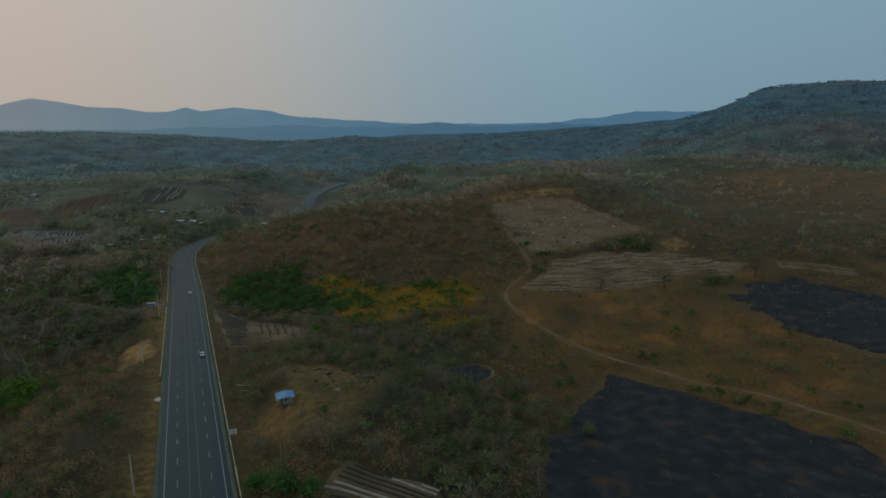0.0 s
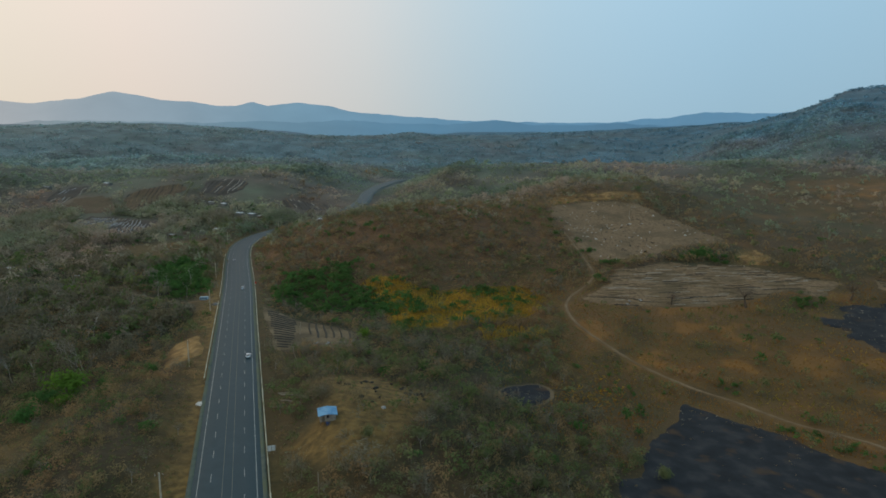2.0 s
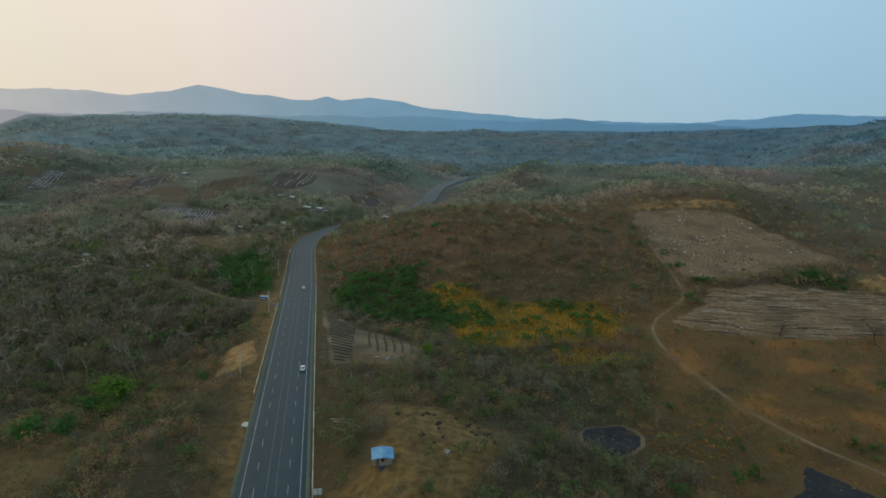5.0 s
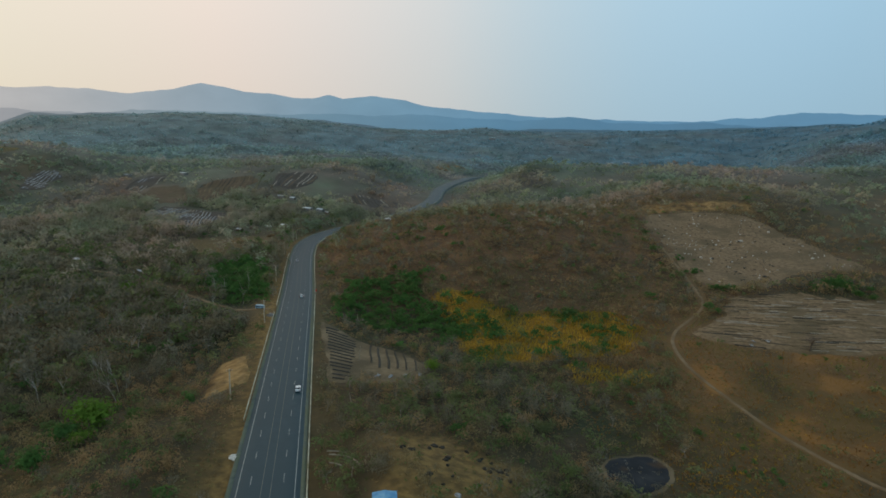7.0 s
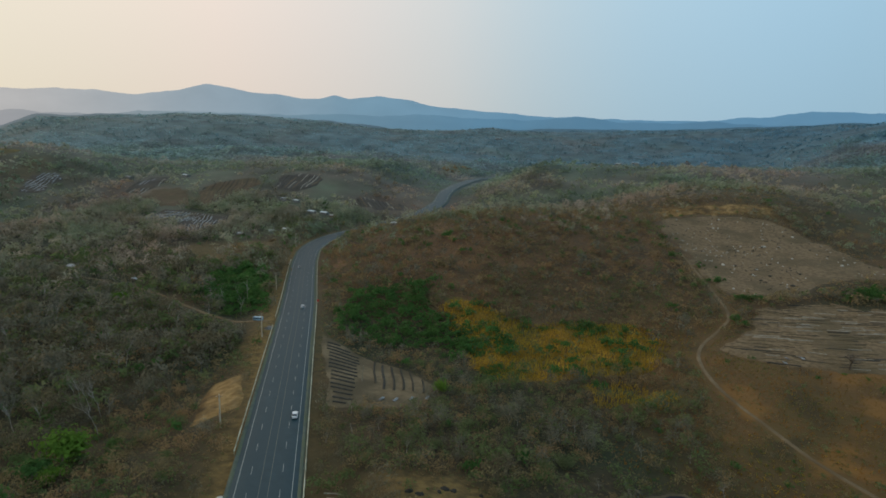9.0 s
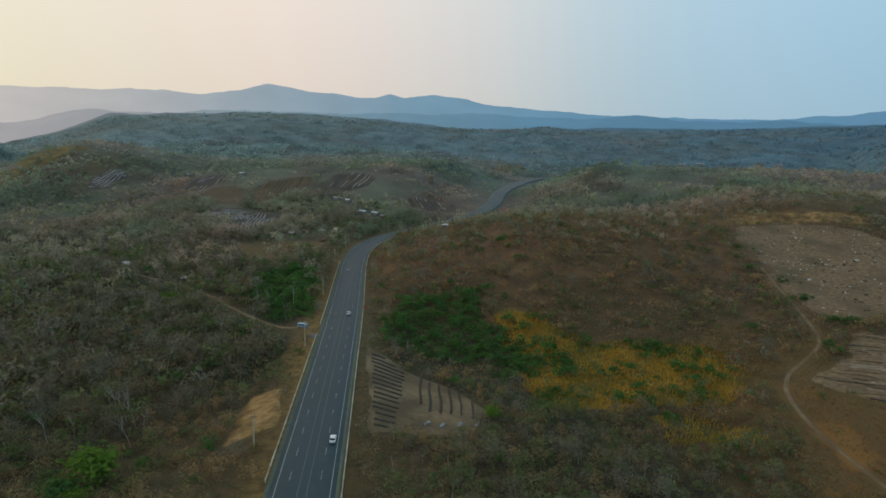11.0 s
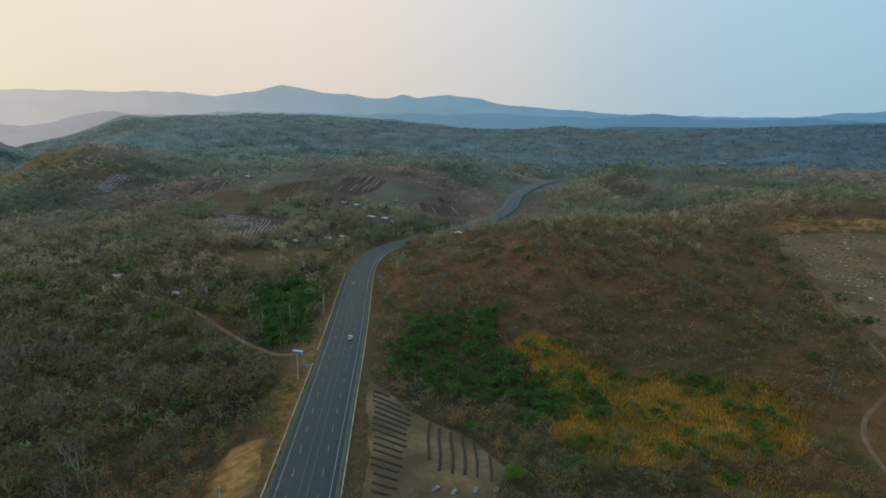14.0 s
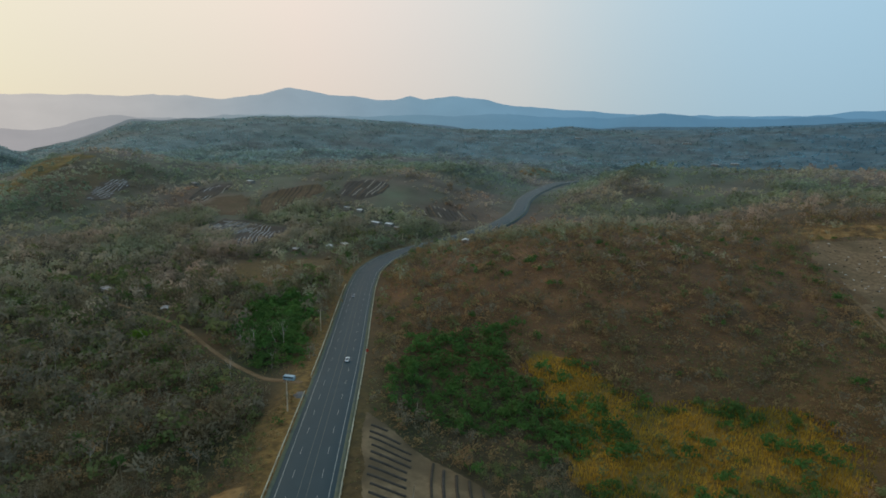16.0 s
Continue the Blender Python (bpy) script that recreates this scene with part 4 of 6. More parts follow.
def with_normals(tri, nrm):
    """Triangles with one shading normal each: n x 3 x 6."""
    nrm = nrm / (np.linalg.norm(nrm, axis=1)[:, None] + 1e-9)
    return np.concatenate([tri, np.repeat(nrm[:, None, :], 3, 1)], -1)


def bush(n, seed, wide, high, leaf, lobes=4, stretch=1.0):
    """Leaves of a bush, in uneven lobes, about 1 unit across for wide = 0.5."""
    rnd = np.random.RandomState(seed)
    lc = np.stack([rnd.uniform(-0.5, 0.5, lobes) * wide, rnd.uniform(-0.5, 0.5, lobes) * wide, rnd.uniform(0.35, 0.75, lobes) * high], -1)
    lr = rnd.uniform(0.45, 0.75, lobes)
    k = rnd.randint(0, lobes, n)
    d = rnd.randn(n, 3)
    d /= np.linalg.norm(d, axis=1)[:, None]
    d[:, 2] = np.abs(d[:, 2]) * 1.2 - 0.35
    c = lc[k] + d * (lr[k] * rnd.uniform(0.6, 1.0, n))[:, None] * np.array([wide, wide, high * 0.6])
    c[:, 2] = np.maximum(c[:, 2], 0.06 * high)
    nr = d + 0.5 * rnd.randn(n, 3) + np.array([0, 0, 0.6])
    nr /= np.linalg.norm(nr, axis=1)[:, None]
    whole = c - np.array([0, 0, 0.3 * high])
    return with_normals(leaves_at(c, nr, np.full(n, leaf), rnd, stretch), d * 0.5 + whole / wide * 0.5 + np.array([0, 0, 0.55]) + 0.12 * rnd.randn(n, 3))


def spray(n, seed, wide, high, thick):
    """Thin twigs that rise from a base and fork outwards."""
    rnd = np.random.RandomState(seed)
    out, nr = [], []
    for i in range(n):
        az_, t = rnd.uniform(0, 2 * math.pi), rnd.uniform(0.15, 1.0)
        b = np.array([math.cos(az_), math.sin(az_), 0]) * wide * 0.25 * rnd.rand() + [0, 0, high * rnd.uniform(0, 0.45)]
        e = np.array([math.cos(az_) * wide * t, math.sin(az_) * wide * t, high * (1.05 - 0.45 * t * t) * rnd.uniform(0.75, 1.1)])
        sd = np.cross(e - b, rnd.randn(3))
        sd = sd / np.linalg.norm(sd) * thick
        if np.cross(2 * sd, e - b)[2] < 0:
            sd = -sd
        out.append([b - sd, b + sd, e])
        nr.append([math.cos(az_) * 0.5, math.sin(az_) * 0.5, 0.8])
    return with_normals(np.array(out), np.array(nr))


def scatter(name, templates, x, y, size, mat, label, category, squash=None, seed=0, sink=0.1):
    """One mesh of many plants: each takes a template, turned and scaled."""
    rnd = np.random.RandomState(seed)
    z = height(x, y) - sink
    k = rnd.randint(0, len(templates), len(x))
    a = rnd.uniform(0, 2 * math.pi, len(x))
    sz = size * rnd.uniform(0.8, 1.25, len(x))
    parts = []
    for i, t in enumerate(templates):
        m = np.where(k == i)[0]
        if not len(m):
            continue
        ca, sn = np.cos(a[m])[:, None, None], np.sin(a[m])[:, None, None]
        s, h = size[m][:, None, None], sz[m][:, None, None]
        T = t[None]
        vx = (T[..., 0] * ca - T[..., 1] * sn) * s + x[m][:, None, None]
        vy = (T[..., 0] * sn + T[..., 1] * ca) * s + y[m][:, None, None]
        vz = T[..., 2] * h + z[m][:, None, None]
        nx, ny = T[..., 3] * ca - T[..., 4] * sn, T[..., 3] * sn + T[..., 4] * ca
        parts.append(np.stack([vx, vy, vz, nx, ny, T[..., 5] + 0 * nx], -1).reshape(-1, 6).astype(np.float32))
    v = np.concatenate(parts)
    return tagged(new(name, mesh_from(name, v[:, :3], np.arange(len(v)).reshape(-1, 3), [mat])), label, category, kind="stuff")


# candidate places on a jittered grid over the stretch that the flight overlooks
def candidates(x0, x1, y0, y1, step, seed):
    rnd = np.random.RandomState(seed)
    X, Y = np.meshgrid(np.arange(x0, x1, step), np.arange(y0, y1, step))
    x = X.ravel() + rnd.uniform(-0.5, 0.5, X.size) * step
    y = Y.ravel() + rnd.uniform(-0.5, 0.5, X.size) * step
    a = np.degrees(np.arctan2(x + 10, y - 10))
    m = (a > -68) & (a < 46) & (y > 55)
    return x[m], y[m], rnd.rand(m.sum())


HOUSE_SPOTS = [(-50, 160), (-359, 379), (-297, 366), (-297, 535), (-286, 543), (-309, 529), (-317, 517), (-300, 625), (-287, 629), (-276, 624), (-346, 648), (-360, 645), (-330, 646), (-178, 543), (-590, 682), (-527, 712), (-171, 310), (-276, 502)]


def clear_of(x, y):
    """True where plants may stand: off the highway, the tracks and the cleared parcels."""
    d, _, sd = near_line(x, y, ROAD_C)
    ok = d > 13.0 + np.where(sd > 0, 8, 1) * smooth(520, 640, y)
    for hx, hy in HOUSE_SPOTS:
        ok &= np.hypot(x - hx, y - hy) > 8.5
        ok &= (np.abs(x - hx - 0.27 * (hy - y)) > 5) | (y > hy) | (y < hy - 22)
    for ln in (L_TRACK_E, L_TRACK_W):
        dd, _, _ = near_line(x, y, ln)
        ok &= dd > 2.6
    for poly in (BURNT_A, BURNT_B, BURNT_C, STONY, ROWS_A, ROWS_B, PLOT, LOWPLOT, BANK):
        ok &= poly_dist(x, y, poly) > 0.5
    for poly in (WHITE_A, WHITE_B, WHITE_C, OCHRE_C, ROWS_D, ROWS_E, ROWS_F):      # camera-side plants are left out too, so the fields stay in view
        ok &= (poly_dist(x, y, poly) > 1.5) & (poly_dist(x - 9, y + 9, poly) > 0)
    return ok


x, y, pick = candidates(-520, 380, 60, 660, 2.4, 101)
ok = clear_of(x, y)
x, y, pick = x[ok], y[ok], pick[ok]
d_road, _, side = near_line(x, y, ROAD_C)
r = np.hypot(x, y - 60)
n_a, n_b, n_c = fbm(x, y, 26, 3, 201), fbm(x, y, 70, 3, 205), fbm(x, y, 11, 2, 209)
in_green = np.minimum(poly_dist(x, y, GREEN_E), poly_dist(x, y, GREEN_W)) + 20 * n_a < 0
in_crop = np.minimum(poly_dist(x, y, YELLOW_A), poly_dist(x, y, YELLOW_B)) + 4 * n_a < 0
in_yard = np.minimum.reduce([poly_dist(x, y, YARD), poly_dist(x, y, BARE_W), poly_dist(x, y, CLEARING_W), poly_dist(x, y, OCHRE_TOP), poly_dist(x, y, OCHRE_B)]) + 5 * n_a < 0
west = (side < 0) & ~in_green
east_grass = (x + 0.15 * (y - 250) + 30 * n_b > 38) & (y + 25 * n_a < 345) & (side > 0) & ~in_crop & ~in_green
hill = (side > 0) & ~in_green & ~in_crop & ~east_grass
brush = west & ((y < 185 + 25 * n_b) | (x > -168 + 25 * n_b)) & (y < 310)     # low brown brush above the dark thicket
thin = np.where(r > 330, 0.62, 1.0)      # fewer but larger plants farther off
grow = np.where(r > 330, 1.3, 1.0)

kind = np.full(len(x), "", dtype=object)
u = np.random.RandomState(77).rand(len(x))
p_green = np.where(west, 0.035 + 0.08 * (n_b > 0.2), np.where(hill, 0.02 + 0.05 * (n_b > 0.3), 0.05))
p_grey = np.where(brush, 0.16, np.where(west, 0.46, np.where(hill, 0.25 + 0.08 * (y < 290), 0.03)))
p_olive = np.where(west & ~brush, 0.24 + 0.12 * (y > 290), np.where(hill, 0.15 + 0.17 * (y < 290), np.where(brush, 0.27, 0.15)))
p_dry = np.where(brush, 0.50, np.where(west, 0.30, np.where(hill, 0.58 - 0.26 * (y < 290), 0.30)))
dens = np.where(in_yard, 0.22, np.where(west, 0.95, np.where(hill, 0.85, 0.5))) * thin * (1 - 0.9 * np.clip(bump(x, y, 350, 600, 150, 170, 1.5), 0, 1)) * np.clip(0.75 + 0.9 * n_c + 0.5 * n_a, 0.08, 1.2)
alive = pick < dens
kind[alive & (u < p_green)] = "green"
kind[alive & (u >= p_green) & (u < p_green + p_grey)] = "grey"
kind[alive & (u >= p_green + p_grey) & (u < p_green + p_grey + p_olive)] = "olive"
kind[alive & (u >= p_green + p_grey + p_olive) & (u < p_green + p_grey + p_olive + p_dry)] = "dry"
kind[in_crop] = ""
kind[in_crop & (pick < 0.34) & (n_c > 0.22)] = "green"
kind[in_crop & (pick > 0.9)] = "olive"
kind[in_green & (pick < 0.75)] = "green"
kind[in_green & (pick >= 0.75) & (pick < 0.85)] = "olive"
near_road = d_road < np.where(side < 0, 22, 14.5)
for off in (6, 12):                      # no plants where they would hide the dirt track from the camera
    kind[(near_line(x - off * 0.7, y + off * 0.7, L_TRACK_W)[0] < 4.5) & (x > -300)] = ""
kind[near_road & (pick > 0.3)] = ""

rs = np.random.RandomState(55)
hazed_kind = np.random.RandomState(56).rand(len(x)) < smooth(370, 640, r + 50 * n_b) * np.where(west, 1.0, 0.6)
base = np.clip(rs.gamma(3.2, 1 / 3.2, len(x)), 0.35, 2.2) * grow
# fine templates for the plants that the flight passes, coarser ones for those beyond
T_LEAFY = [bush(84, s, 0.55, 0.75, 0.052, 6) for s in range(10)]
T_DENSE = [bush(84, 40 + s, 0.55, 0.8, 0.075, 6) for s in range(10)]
T_TWIGGY = [np.concatenate([spray(12, 60 + s, 0.55, 1.0, 0.008), bush(120, 80 + s, 0.55, 0.95, 0.018, 6, 3.2)]) for s in range(10)]
T_DRY = [np.concatenate([spray(8, 160 + s, 0.55, 0.95, 0.009), bush(100, 180 + s, 0.58, 0.9, 0.028, 6, 2.2)]) for s in range(10)]
T_LEAFY_FAR = [bush(34, s, 0.55, 0.75, 0.085, 5) for s in range(8)]
T_TWIGGY_FAR = [np.concatenate([spray(6, 60 + s, 0.55, 1.0, 0.013), bush(34, 80 + s, 0.55, 0.95, 0.045, 5, 2.4)]) for s in range(8)]
T_DRY_FAR = [bush(32, 180 + s, 0.58, 0.72, 0.055, 5, 1.8) for s in range(8)]
close = r < 250
for kd, tm, tf, sz, mt, lb, ct in (
        ("green", T_DENSE, T_DENSE, np.where(in_green, 3.4, np.where(in_crop, 3.6, 2.6)), M_GREEN, "dark green leafy bushes in dense clumps", "bushes"),
        ("grey", T_TWIGGY, T_TWIGGY_FAR, np.where(brush, 3.6, np.where(west, 5.4, np.where(y < 290, 4.4, 3.4))), M_GREY, "grey leafless thicket of thin branching trees", "thicket"),
        ("olive", T_LEAFY, T_LEAFY_FAR, np.where(brush, 3.4, np.where(west, 5.0, np.where(hill & (y < 290), 4.0, 3.0))), M_OLIVE, "dull olive half-dry bushes", "bushes"),
        ("dry", T_DRY, T_DRY_FAR, np.where(west, 3.3, np.where(hill, 3.1, 1.7)), M_DRY, "russet brown dry scrub with few leaves", "scrub")):
    m = kind == kd
    if kd != "green":        # farther plants take the copies with painted haze bit by bit
        m &= ~hazed_kind
    name = kd + "_scrub" if kd != "grey" else "grey_thicket"
    for near_, tt, k in ((close, tm, 0), (~close, tf, 7)):
        mm = m & near_
        scatter(name, tt, x[mm], y[mm], (sz * base)[mm], mt, lb, ct, None, 300 + len(lb) + k)

# the same plants farther off, in leaf colours with haze painted in
for kd, tm, sz, mt, lb, ct in (("grey", T_TWIGGY_FAR, 5.0, M_HAZED_GREY, "pale grey thicket of the valley", "thicket"), ("olive", T_LEAFY_FAR, 4.4, M_HAZED_OLIVE, "grey-green bushes of the valley", "bushes"), ("dry", T_DRY_FAR, 3.6, M_HAZED_DRY, "pale brown scrub of the valley", "scrub")):
    m = (kind == kd) & hazed_kind
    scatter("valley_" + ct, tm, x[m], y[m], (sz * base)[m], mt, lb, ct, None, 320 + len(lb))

# hedges between the west fields
hx, hy = [], []
for line in ([(-409, 717), (-396, 680), (-382, 638), (-368, 598), (-358, 570)], [(-360, 453), (-346, 479), (-320, 502)]):
    hp = spline([(a, b, 0) for a, b in line], 3.0)
    hx += list(hp[:, 0])
    hy += list(hp[:, 1])
scatter("field_hedge", T_LEAFY_FAR, np.array(hx), np.array(hy), np.full(len(hx), 3.6), M_HAZED_OLIVE, "dark hedge of bushes between the fields", "hedge", None, 335)

# single large clumps of green bushes
cl_x, cl_y, cl_s = [], [], []
rg = np.random.RandomState(33)
for qx, qy, qr, qs in ((141, 403, 9, 5.2), (133, 406, 8, 4.6), (161, 319, 7, 4.0), (168, 322, 5, 3.6), (77, 394, 7, 4.2), (64, 420, 6, 3.6), (58, 445, 5, 3.0), (46, 496, 5, 3.0), (-46, 291, 5, 3.6), (-38, 294, 4, 3.2), (-7, 286, 5, 4.2), (-61, 366, 3, 3.4), (-33, 344, 4, 3.4), (-20, 350, 5, 3.6), (-10, 346, 6, 3.8), (6, 343, 3, 4.2), (-50, 352, 3, 3.0), (-30, 318, 2, 2.6), (-12, 322, 2, 2.4), (-5, 310, 2, 2.6),
                       (98, 199, 5, 2.6), (104, 193, 5, 2.4), (110, 186, 5, 2.6), (117, 177, 6, 2.4), (92, 233, 6, 2.4), (51, 207, 2, 4.0), (48, 225, 6, 2.2)):
    k = max(2, int(qr * qr * 0.30))
    cl_x += list(qx + rg.randn(k) * qr * 0.6)
    cl_y += list(qy + rg.randn(k) * qr * 0.5)
    cl_s += list(qs * rg.uniform(0.6, 1.2, k))
scatter("green_clumps", T_DENSE, np.array(cl_x), np.array(cl_y), np.array(cl_s), M_GREEN, "dark green rounded bushes at the fields' edges", "bushes", None, 310)

# low undergrowth between the bushes
lx, ly, lp = candidates(-330, 75, 60, 420, 1.75, 121)
okl = clear_of(lx, ly) & (np.hypot(lx, ly - 60) < 360)
lx, ly, lp = lx[okl], ly[okl], lp[okl]
ln_ = fbm(lx, ly, 18, 3, 207)
m = (lp < (0.75 + 0.5 * ln_) * np.where(poly_dist(lx, ly, YARD) + 5 * ln_ < 0, 0.3, 1.0)) & (np.minimum(poly_dist(lx, ly, YELLOW_A), poly_dist(lx, ly, YELLOW_B)) > 0)
T_LOW = [np.concatenate([spray(5, 240 + s, 0.6, 0.55, 0.05), bush(5, 250 + s, 0.7, 0.35, 0.11, 3)]) for s in range(8)]
half = np.random.RandomState(5).rand(len(lx)) < 0.5
scatter("dry_undergrowth", T_LOW, lx[m & half], ly[m & half], np.full((m & half).sum(), 1.3), M_DRY, "low russet undergrowth between the bushes", "undergrowth", None, 411, 0.05)
scatter("olive_undergrowth", T_LOW, lx[m & ~half], ly[m & ~half], np.full((m & ~half).sum(), 1.3), M_OLIVE, "low olive undergrowth between the bushes", "undergrowth", None, 412, 0.05)

# close low scrub on the hill inside the bend
lx, ly, lp = candidates(-215, 160, 370, 620, 1.75, 125)
okl = clear_of(lx, ly) & (near_line(lx, ly, ROAD_C)[0] > 20) & (near_line(lx, ly, ROAD_C)[2] > 0) & (poly_dist(lx, ly, YELLOW_A) > 4)
lx, ly, lp = lx[okl], ly[okl], lp[okl]
m = lp < 0.7 + 0.7 * fbm(lx, ly, 14, 3, 227)
tone = fbm(lx, ly, 35, 3, 229) + 0.4 * np.random.RandomState(8).randn(len(lx))
for nm, mm, mt, lb in (("hill_scrub", m & (tone < 0.15), M_DRY, "close brown scrub on the hill"), ("hill_twigs", m & (tone >= 0.15) & (tone < 0.5), M_GREY, "low grey twigs on the hill"), ("hill_bushes", m & (tone >= 0.5), M_OLIVE, "low olive bushes on the hill")):
    scatter(nm, T_LOW, lx[mm], ly[mm], np.random.RandomState(9).uniform(1.2, 2.4, mm.sum()), mt, lb, "scrub", None, 451 + len(lb), 0.03)

# low weeds of the meadow
lx, ly, lp = candidates(30, 300, 100, 400, 2.3, 123)
okl = clear_of(lx, ly) & (np.minimum(poly_dist(lx, ly, YELLOW_A), poly_dist(lx, ly, YELLOW_B)) > 0)
lx, ly, lp = lx[okl], ly[okl], lp[okl]
ln_ = fbm(lx, ly, 30, 3, 217)
m = lp < 0.34 + 0.7 * ln_
tone = fbm(lx, ly, 45, 3, 219) + 0.35 * np.random.RandomState(6).randn(len(lx))
for nm, mm, mt, lb in (("meadow_weeds", m & (tone < -0.3), M_OLIVE, "low olive weeds in the dry meadow"), ("golden_grass", m & (tone >= -0.3) & (tone < -0.08), M_MAIZE, "golden dry grass in the meadow"), ("brown_weeds", m & (tone >= -0.08), M_GRASS, "low russet weeds in the dry meadow")):
    scatter(nm, T_LOW, lx[mm], ly[mm], np.random.RandomState(7).uniform(0.6, 1.5, mm.sum()), mt, lb, "weeds", None, 431 + len(lb), 0.03)

gg = np.random.RandomState(44)
qx = np.concatenate([cx0 + gg.randn(60) * cr for cx0, cr in ((37, 6), (29, 5), (47, 7), (110, 9), (150, 10))])
qy = np.concatenate([cy0 + gg.randn(60) * cr for cy0, cr in ((219, 6), (216, 4), (237, 7), (222, 8), (262, 9))])
okq = clear_of(qx, qy)
scatter("golden_tufts", T_LOW, qx[okq], qy[okq], gg.uniform(0.8, 1.7, okq.sum()), M_MAIZE, "patches of golden dry grass in the meadow", "grass", None, 441, 0.03)

# grass of the east meadow and dry maize
gx, gy, gp = candidates(-60, 320, 100, 420, 1.6, 131)
okg = clear_of(gx, gy)
gx, gy, gp = gx[okg], gy[okg], gp[okg]
gn = fbm(gx, gy, 40, 3, 211)
m = (gx + 0.15 * (gy - 250) > -5) & (gy < 350) & (gp < 0.6 + 0.5 * gn) & (np.minimum(poly_dist(gx, gy, YELLOW_A), poly_dist(gx, gy, YELLOW_B)) > 0)
T_TUFT = [spray(7, 260 + s, 0.55, 0.75, 0.05) for s in range(6)]
scatter("russet_grass", T_TUFT, gx[m], gy[m], np.full(m.sum(), 1.25), M_GRASS, "russet dry grass tufts on the meadow", "grass", None, 401, 0.0)
cx, cy, cp = candidates(-110, 40, 265, 385, 1.0, 141)
m = (np.minimum(poly_dist(cx, cy, YELLOW_A), poly_dist(cx, cy, YELLOW_B)) + 8 * fbm(cx, cy, 22, 3, 215) < 1) & (cp < 0.85 + 0.5 * fbm(cx, cy, 9, 2, 216))
T_STALK = [spray(6, 290 + s, 0.30, 1.0, 0.045) for s in range(6)]
scatter("dry_maize", T_STALK, cx[m], cy[m], np.full(m.sum(), 1.9), M_MAIZE, "dry golden maize stalks standing in the field", "maize", None, 402, 0.0)

# stubble and weeds on the pale fields
bx, by, bp = candidates(35, 260, 310, 590, 2.2, 171)
bd = np.minimum.reduce([poly_dist(bx, by, STONY), poly_dist(bx, by, ROWS_A), poly_dist(bx, by, ROWS_B)])
m = (bd < 6) & (bp < np.where(bd > -6, 0.34, 0.11 + 0.16 * fbm(bx, by, 22, 3, 241)))
scatter("field_stubble", T_LOW, bx[m], by[m], np.random.RandomState(9).uniform(0.7, 1.7, m.sum()), M_DRY, "brown stubble and weeds on the pale fields", "stubble", None, 421, 0.0)

# charred stubble and ash on the burnt fields
bx, by, bp = candidates(0, 250, 95, 325, 1.7, 173)
bn = fbm(bx, by, 16, 3, 243)
bd = np.minimum.reduce([poly_dist(bx, by, BURNT_A), poly_dist(bx, by, BURNT_B), poly_dist(bx, by, BURNT_C)])
upper = by > 205
m = (bd < 2) & (bp < np.where(bd > -5, 0.4, np.where(upper, 0.13, 0.13)) * (0.7 + 1.9 * bn))
scatter("charred_stubble", T_LOW, bx[m], by[m], np.random.RandomState(19).uniform(0.5, 1.3, m.sum()), M_DRY, "brown unburnt stubble on the burnt fields", "stubble", None, 423, 0.0)
m = (bd < -2) & upper & (bp > 0.86 - 0.15 * bn - 0.12 * (bd > -8))
scatter("pale_ash", T_LOW, bx[m], by[m], np.random.RandomState(20).uniform(0.7, 1.5, m.sum()), M_PALE_ROW, "pale ash and stalks on the burnt clearing", "ash", None, 424, 0.0)

# middle distance and far woods, haze painted into their leaf colours
fx, fy, fp = candidates(-1300, 800, 240, 1500, 6.4, 151)
fr = np.hypot(fx, fy)
okf = clear_of(fx, fy) & ((fr > 640) | (fy > 655) | (fx < -515) | (fx > 375))
fx, fy, fp = fx[okf], fy[okf], fp[okf]
fn = fbm(fx, fy, 120, 3, 221)
T_FAR = [bush(13, 340 + s, 0.55, 0.7, 0.16, 5) for s in range(10)]
bare_slope = bump(fx, fy, 400, 600, 190, 170, 1.3) + bump(fx, fy, -800, 640, 50, 70, 1.0)
keep = fp < (0.52 + 0.75 * fn) * (1 - 0.75 * np.clip(bare_slope, 0, 1))
u = np.random.RandomState(79).rand(len(fx))
sel_d = keep & (u > 0.66)
sel_o = keep & (u > 0.36) & (u <= 0.66)
sel_g = keep & (u <= 0.36)
fs = np.random.RandomState(80).gamma(7, 1 / 7.0, len(fx)) * 6.6 * np.where(near_line(fx, fy, ROAD_C)[0] < 45, 0.55, 1.0)
for nm, mm, mt, lb in (("distant_scrub", sel_d, M_HAZED_DRY, "russet scrub on the middle slopes"), ("distant_olive_bushes", sel_o, M_HAZED_OLIVE, "olive bushes on the middle slopes"), ("distant_thicket", sel_g, M_HAZED_GREY, "grey thicket on the middle slopes")):
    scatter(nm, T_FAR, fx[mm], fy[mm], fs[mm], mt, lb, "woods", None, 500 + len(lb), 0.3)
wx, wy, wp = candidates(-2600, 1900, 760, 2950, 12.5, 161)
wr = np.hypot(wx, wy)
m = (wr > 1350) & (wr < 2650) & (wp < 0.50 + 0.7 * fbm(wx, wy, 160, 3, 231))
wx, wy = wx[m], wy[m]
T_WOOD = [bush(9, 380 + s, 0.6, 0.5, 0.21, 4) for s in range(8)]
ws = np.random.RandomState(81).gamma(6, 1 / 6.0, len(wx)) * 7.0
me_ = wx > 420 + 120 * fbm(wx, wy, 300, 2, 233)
scatter("far_mountain_woods", T_WOOD, wx[me_], wy[me_], ws[me_], M_HAZED_WOODS, "dark woods on the mountain with blue-green haze in their colour", "woods", None, 602, 0.5)
